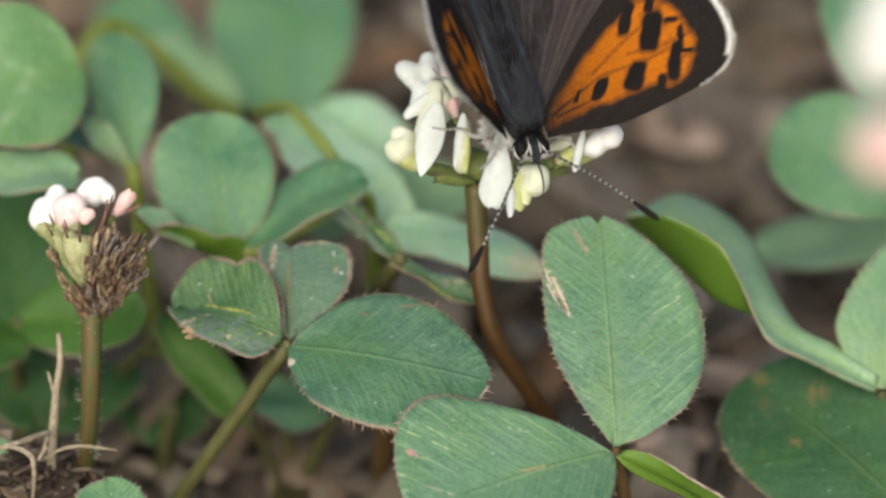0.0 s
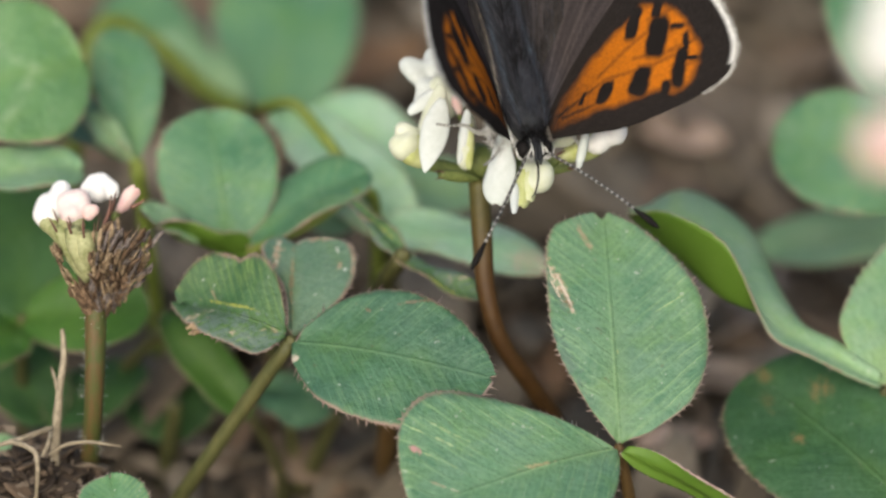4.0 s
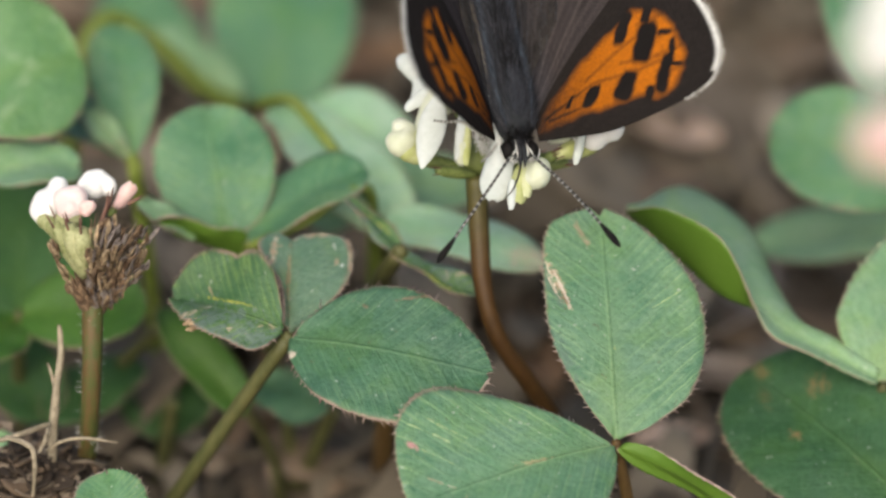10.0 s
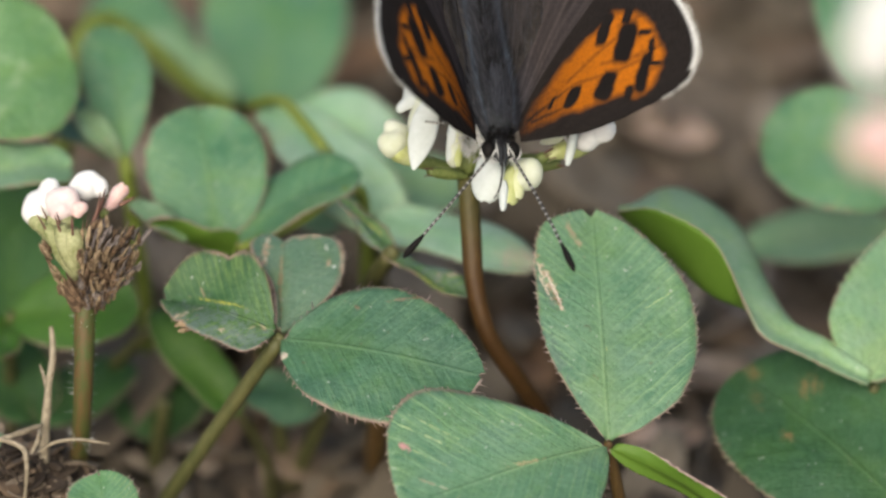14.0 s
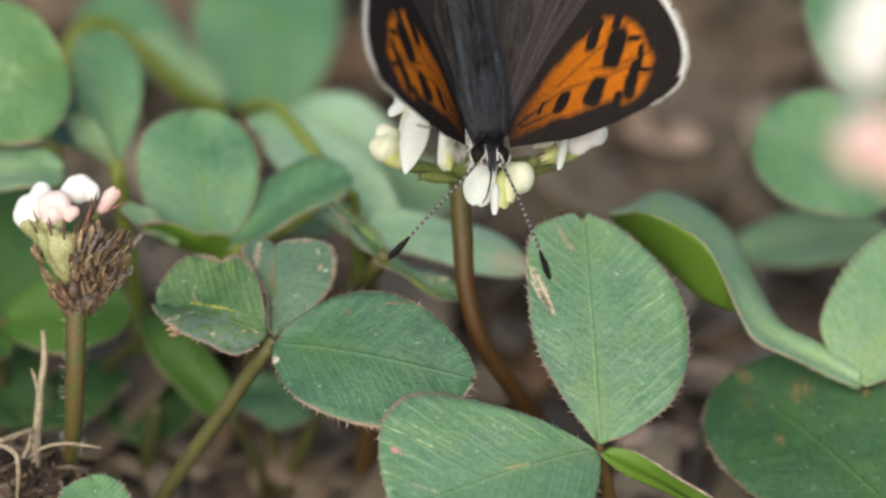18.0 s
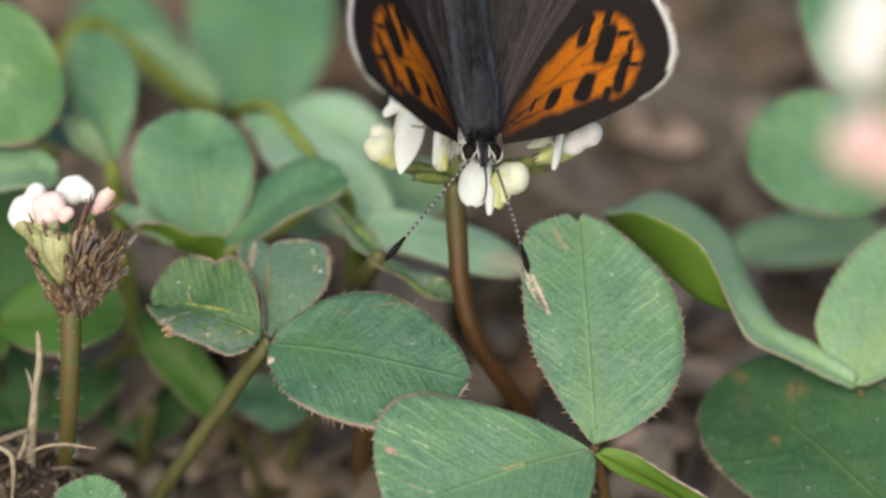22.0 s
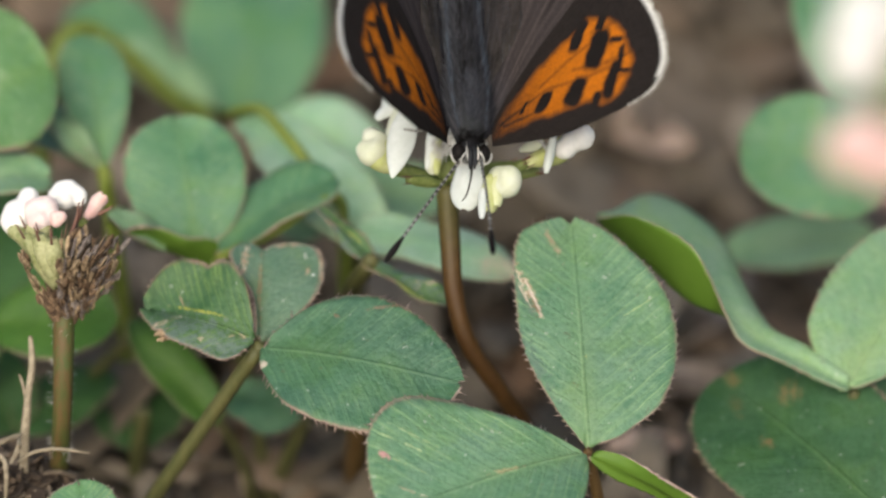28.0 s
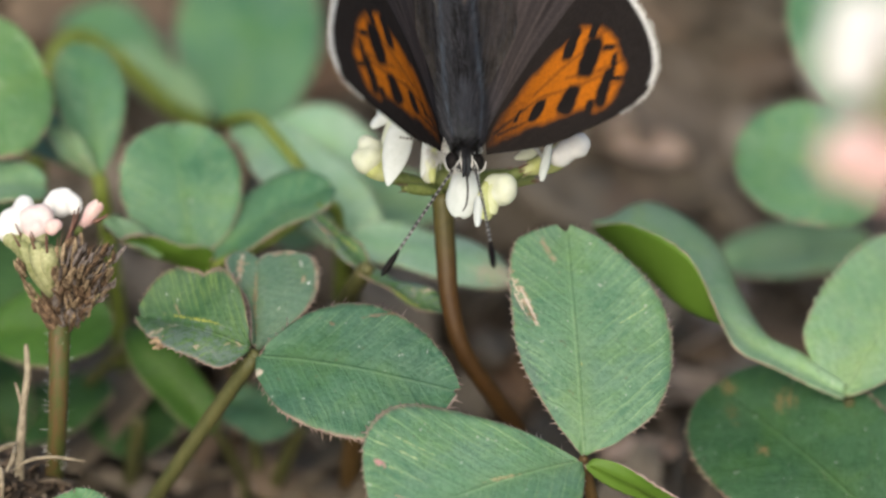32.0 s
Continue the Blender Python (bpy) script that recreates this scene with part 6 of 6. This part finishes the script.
# Rows of pale hair drawn where the thorax edges catch rim light.
def flank_hair(rng):
    side, y = rng.choice((-1, 1)), rng.uniform(0.4, 12.0)
    p = np.array((side * ((0.80 + 0.17 * y if y < 2.6 else 1.28 - 0.02 * y) + rng.uniform(-0.10, 0.14)), y, 0.80 - 0.02 * y + rng.uniform(-0.15, 0.15)))
    return p, unit((side * rng.uniform(-0.05, 0.15), 1.0, rng.uniform(0.0, 0.25)))


def fringe_hair(rng):
    side = rng.choice((-1, 1))
    line = smooth_line(FORE[5:12], 120)
    a, b = line[rng.randint(0, 119)]
    lift = 0.25 * math.sin(a / 14.0 * math.pi) - (1.5 if side < 0 else 0.0) * (a / 14.6) ** 2
    p = wing_point(a - 0.1, b, side, lift)
    q = wing_point(a + 0.9, b + (b - 1.8) * 0.1 + rng.uniform(-0.15, 0.15), side, lift)
    return p, unit(q - p)


def neck_hair(rng):
    a = rng.uniform(-1.1, 1.1)
    return np.array((math.sin(a) * 0.8, rng.uniform(-0.5, 0.5), math.cos(a) * 0.95 - 0.1)), unit((math.sin(a) * 0.8, rng.uniform(-0.9, 0.2), 0.5))


hairs("neck_hair", 260, 15, neck_hair, EYE_BLACK, 0.5, 0.025)
hairs("flank_hair", 430, 11, flank_hair, HAIR_RIM_LIT, 1.2, 0.014)
hairs("wing_fringe", 900, 12, fringe_hair, FUR_PALE, 0.32, 0.02)
def crest_hair(rng):
    y, a = rng.uniform(0.8, 4.2), rng.normal() * 0.22
    return np.array((math.sin(a) * 1.28, y, math.cos(a) * 1.36)), unit((math.sin(a), 1.0, 0.45))


def dark_hair(rng):
    y, a = rng.uniform(3.6, 10.5), rng.uniform(-0.55, 0.55)
    r = 1.3 if y < 5 else 1.05
    return np.array((math.sin(a) * r, y, math.cos(a) * r - 0.05)), unit((rng.uniform(-0.35, 0.35), 1.0, 0.3))


# Dark middle and grey crest also stand in for shading soft light lacks.
hairs("dark_hair", 420, 13, dark_hair, EYE_BLACK, 0.9, 0.03)
hairs("back_hair", 1600, 1, back_hair, HAIR, 1.5, 0.02)
hairs("breast_hair", 500, 2, breast_hair, FUR_PALE, 1.1)
hairs("pale_back_hair", 150, 7, back_hair, HAIR_GREY, 1.5, 0.014)
hairs("crest_hair", 220, 14, crest_hair, HAIR_GREY, 0.9, 0.018)
hairs("wing_hair", 700, 3, wing_hair, HAIR_BROWN, 2.0, 0.015)
hairs("pale_wing_hair", 90, 8, wing_hair, HAIR_GREY, 2.2, 0.012)
hairs("brow_hair", 260, 5, brow_hair, HAIR, 0.5, 0.018)
hairs("cheek_hair", 140, 6, cheek_hair, FUR_PALE, 0.35, 0.016)
hairs("leg_base_hair", 700, 4, leg_base_hair, FUR_PALE, 0.3, 0.018)


def antenna(side):
    """Ringed black and white, with a dark club; it points along -y from its root."""
    n, s = 150, 8
    long = 9.35 if side < 0 else 9.9
    t = np.linspace(0, 1, n)
    y = -long * t
    z = 0.35 * np.sin(t * math.pi)
    r = np.where(t < 0.86, 0.10, 0.06)
    a = np.linspace(0, 2 * math.pi, s, endpoint=False)
    g = np.stack([np.cos(a)[None] * r[:, None], np.repeat(y[:, None], s, 1), z[:, None] + np.sin(a)[None] * r[:, None]], -1)
    white = (np.sin(t * long * 2 * math.pi / 0.44) > 0.55) & (t < 0.80)
    col = np.where(white[:, None], np.array((0.27, 0.265, 0.26)), np.array((0.02, 0.017, 0.016)))
    faces = [tuple(f) for f in grid_faces(n, s, 0, False, True)] + [tuple(range(s)), tuple(range(n * s - 1, (n - 1) * s - 1, -1))]
    ob = mesh_object("antenna", g.reshape(-1, 3), faces, BANDED, bf, "black and white ringed antenna with a dark club", tint=np.repeat(col, s, 0))
    q = np.linspace(0.78, 1.0, 7)
    v, f = tube(np.stack([q * 0, -long * q, 0.35 * np.sin(q * math.pi)], -1), [0.10, 0.15, 0.21, 0.235, 0.235, 0.20, 0.06], 12, 24)
    mesh_object("club", v, f, EYE_BLACK, ob, "dark club at the antenna's end")
    return ob


antenna_l, antenna_r = antenna(-1), antenna(1)


def leg(points, radius):
    """A banded leg in world millimetres, resting on the petals."""
    n, s = 60, 8
    v, f = tube(points, radius, s, n)
    t = np.repeat(np.linspace(0, 1, n), s)
    band = np.clip(0.5 + 1.5 * np.sin(t * 95), 0, 1) * np.clip((0.42 - t) / 0.08, 0, 1) * 0.8
    col = np.array((0.46, 0.45, 0.43)) * (1 - band[:, None]) + np.array((0.03, 0.027, 0.025)) * band[:, None]
    return mesh_object("leg", v, f, BANDED, bf, "white leg with dark rings", tint=col)


LEGS = [
    leg([(-0.7, 5.9, 42.8), (-0.2, 5.6, 42.3), (0.6, 5.9, 41.9), (1.5, 5.9, 41.0), (2.5, 6.1, 39.5)], [0.08, 0.09, 0.11, 0.18, 0.3]),
    leg([(-0.7, 1.8, 40.7), (0.2, 1.9, 40.5), (1.2, 2.7, 40.0), (2.3, 3.3, 39.0), (3.7, 4.5, 39.0)], [0.08, 0.09, 0.11, 0.2, 0.3]),
    leg([(2.5, 0.4, 38.3), (3.1, 1.1, 38.5), (3.8, 2.4, 38.7), (4.8, 3.5, 38.5)], [0.08, 0.1, 0.12, 0.2]),
    leg([(8.7, 2.5, 37.1), (9.0, 2.7, 38.1), (8.4, 3.6, 38.6), (7.3, 4.2, 38.5)], [0.08, 0.1, 0.12, 0.2]),
]

BUTTERFLY = [
    (0, 5.61, 1.68, 40.21, 29.87, 12.31, 25.77), (1, 5.58, 1.61, 40.12, 30.38, 12.08, 25.11), (2, 5.63, 1.58, 40.07, 30.66, 12.05, 24.05),
    (3, 5.65, 1.53, 40.00, 31.16, 11.90, 23.31), (3.5, 5.63, 1.51, 39.96, 31.27, 11.86, 23.15), (5.5, 5.49, 1.54, 39.99, 30.07, 11.98, 20.48),
    (6, 5.46, 1.53, 39.98, 30.04, 12.05, 20.33), (7, 5.28, 1.50, 39.94, 29.29, 11.98, 19.66), (8, 5.12, 1.45, 39.87, 29.44, 11.74, 18.64),
    (9, 4.98, 1.38, 39.77, 29.84, 11.77, 17.60), (10, 4.87, 1.31, 39.67, 29.61, 11.82, 17.81), (11, 4.76, 1.31, 39.67, 29.32, 11.45, 17.62),
    (12, 4.61, 1.36, 39.75, 28.38, 11.35, 16.95), (13, 4.34, 1.37, 39.77, 27.44, 11.48, 15.67), (14, 4.18, 1.33, 39.71, 27.26, 11.38, 14.34),
    (14.5, 4.18, 1.34, 39.73, 27.21, 11.29, 14.03), (16.5, 4.09, 1.30, 39.69, 27.30, 11.26, 13.82), (17, 4.08, 1.29, 39.67, 27.42, 11.21, 13.70),
    (18, 4.03, 1.29, 39.67, 27.75, 11.20, 13.68), (19, 4.07, 1.32, 39.73, 27.25, 11.16, 13.42), (20, 4.02, 1.38, 39.80, 26.41, 10.97, 13.09),
    (21, 3.92, 1.41, 39.86, 26.05, 10.41, 12.20), (22, 3.87, 1.41, 39.85, 26.04, 10.13, 11.35), (23, 3.87, 1.42, 39.87, 25.92, 10.30, 11.19),
    (24, 3.82, 1.48, 39.98, 25.35, 10.25, 10.40), (25, 3.75, 1.52, 40.03, 25.50, 10.36, 9.78), (25.5, 3.74, 1.52, 40.02, 25.58, 10.40, 9.63),
    (27.5, 3.71, 1.48, 39.97, 26.00, 11.03, 9.27), (28, 3.70, 1.48, 39.97, 25.99, 11.06, 9.18), (29, 3.59, 1.47, 39.96, 26.24, 10.95, 8.71),
    (30, 3.59, 1.44, 39.93, 26.62, 10.72, 8.44), (31, 3.61, 1.43, 39.93, 26.43, 10.63, 8.38), (32, 3.60, 1.46, 39.96, 25.95, 10.43, 8.25)]
ANTENNA_L = [
    (0, 24.2, 7.1, -32.2), (1, 20.2, 6.1, -33.4), (2, 18.5, 5.6, -33.2), (3, 17.0, 5.0, -32.8), (3.5, 15.5, 4.7, -33.2),
    (5.5, 17.8, 5.5, -34.4), (6, 18.8, 5.9, -34.4), (7, 21.4, 6.9, -35.3), (8, 24.3, 7.8, -35.0), (9, 21.0, 6.9, -36.3),
    (10, 18.3, 6.3, -37.9), (11, 34.2, 10.6, -33.4), (12, 34.6, 11.2, -34.9), (13, 34.7, 11.9, -36.9), (14, 33.9, 12.0, -38.1),
    (14.5, 33.7, 12.1, -38.7), (16.5, 33.4, 12.3, -39.4), (17, 33.2, 12.2, -39.5), (18, 32.8, 12.3, -40.1), (19, 33.1, 12.1, -39.4),
    (20, 33.5, 12.1, -38.7), (21, 33.1, 11.6, -37.7), (22, 32.6, 11.3, -37.5), (23, 32.8, 11.2, -36.8), (24, 33.1, 10.6, -34.5),
    (25, 20.1, 6.5, -35.7), (25.5, 17.5, 5.7, -35.7), (27.5, 15.9, 5.0, -34.9), (28, 14.7, 4.6, -34.8), (29, 10.7, 3.3, -34.0),
    (30, 11.2, 3.4, -33.4), (31, 12.1, 3.6, -33.0), (32, 18.6, 5.4, -32.0)]
ANTENNA_R = [
    (0, -21.8, 5.6, 28.4), (1, -22.7, 5.9, 28.7), (2, -22.6, 6.0, 29.5), (3, -21.9, 5.9, 30.0), (3.5, -21.3, 5.8, 30.3),
    (5.5, -15.1, 4.3, 31.5), (6, -15.8, 4.4, 30.6), (7, -18.0, 4.3, 26.8), (8, -18.3, 4.1, 25.2), (9, -18.1, 4.0, 24.6),
    (10, -17.0, 3.4, 22.7), (11, -14.0, 2.7, 21.7), (12, -9.7, 1.8, 20.7), (13, -6.6, 1.1, 18.4), (14, -4.3, 0.6, 17.1),
    (14.5, -4.8, 0.6, 15.2), (16.5, -4.6, 0.5, 12.4), (17, -5.0, 0.5, 12.0), (18, -4.2, 0.4, 11.9), (19, -4.9, 0.5, 11.2),
    (20, -3.3, 0.3, 10.8), (21, -4.5, 0.3, 8.9), (22, -6.6, 0.4, 6.8), (23, -7.9, 0.3, 4.8), (24, -8.2, 0.3, 3.5),
    (25, -9.9, 0.2, 2.4), (25.5, -12.1, 0.1, 0.7), (27.5, -17.7, -0.5, -3.0), (28, -17.9, -0.5, -3.3), (29, -19.0, -0.5, -2.9),
    (30, -18.2, -0.4, -2.2), (31, -18.0, -0.3, -2.0), (32, -16.0, 0.1, 0.7)]
PROBING = [(0, 0), (1.5, -8), (3, -20), (3.5, -18), (6, 0), (7.5, -14), (9, -32), (10.5, -15), (12, 0), (14, -12), (17, -15), (20, -3), (23, 0), (25, 0), (28, -10), (30, 0), (32, 0)]


def motions():
    """The butterfly turns and shifts on the flower, waves its antennae, and keeps its feet where they stand."""
    way = [(t, pose(x * MM, y * MM, z * MM, rx, ry, rz)) for t, x, y, z, rx, ry, rz in BUTTERFLY]
    walk(bf, way)
    walk(antenna_l, [(t, pose(-0.55 * MM, -1.25 * MM, 0.25 * MM, rx, ry, rz)) for t, rx, ry, rz in ANTENNA_L])
    walk(antenna_r, [(t, pose(0.55 * MM, -1.25 * MM, 0.25 * MM, rx, ry, rz)) for t, rx, ry, rz in ANTENNA_R])
    walk(proboscis, [(t, pose(0, -1.7 * MM, 0, 0, 0, rz)) for t, rz in PROBING])
    for ob in LEGS:
        walk(ob, [(t, m.inverted()) for t, m in way])


motions()
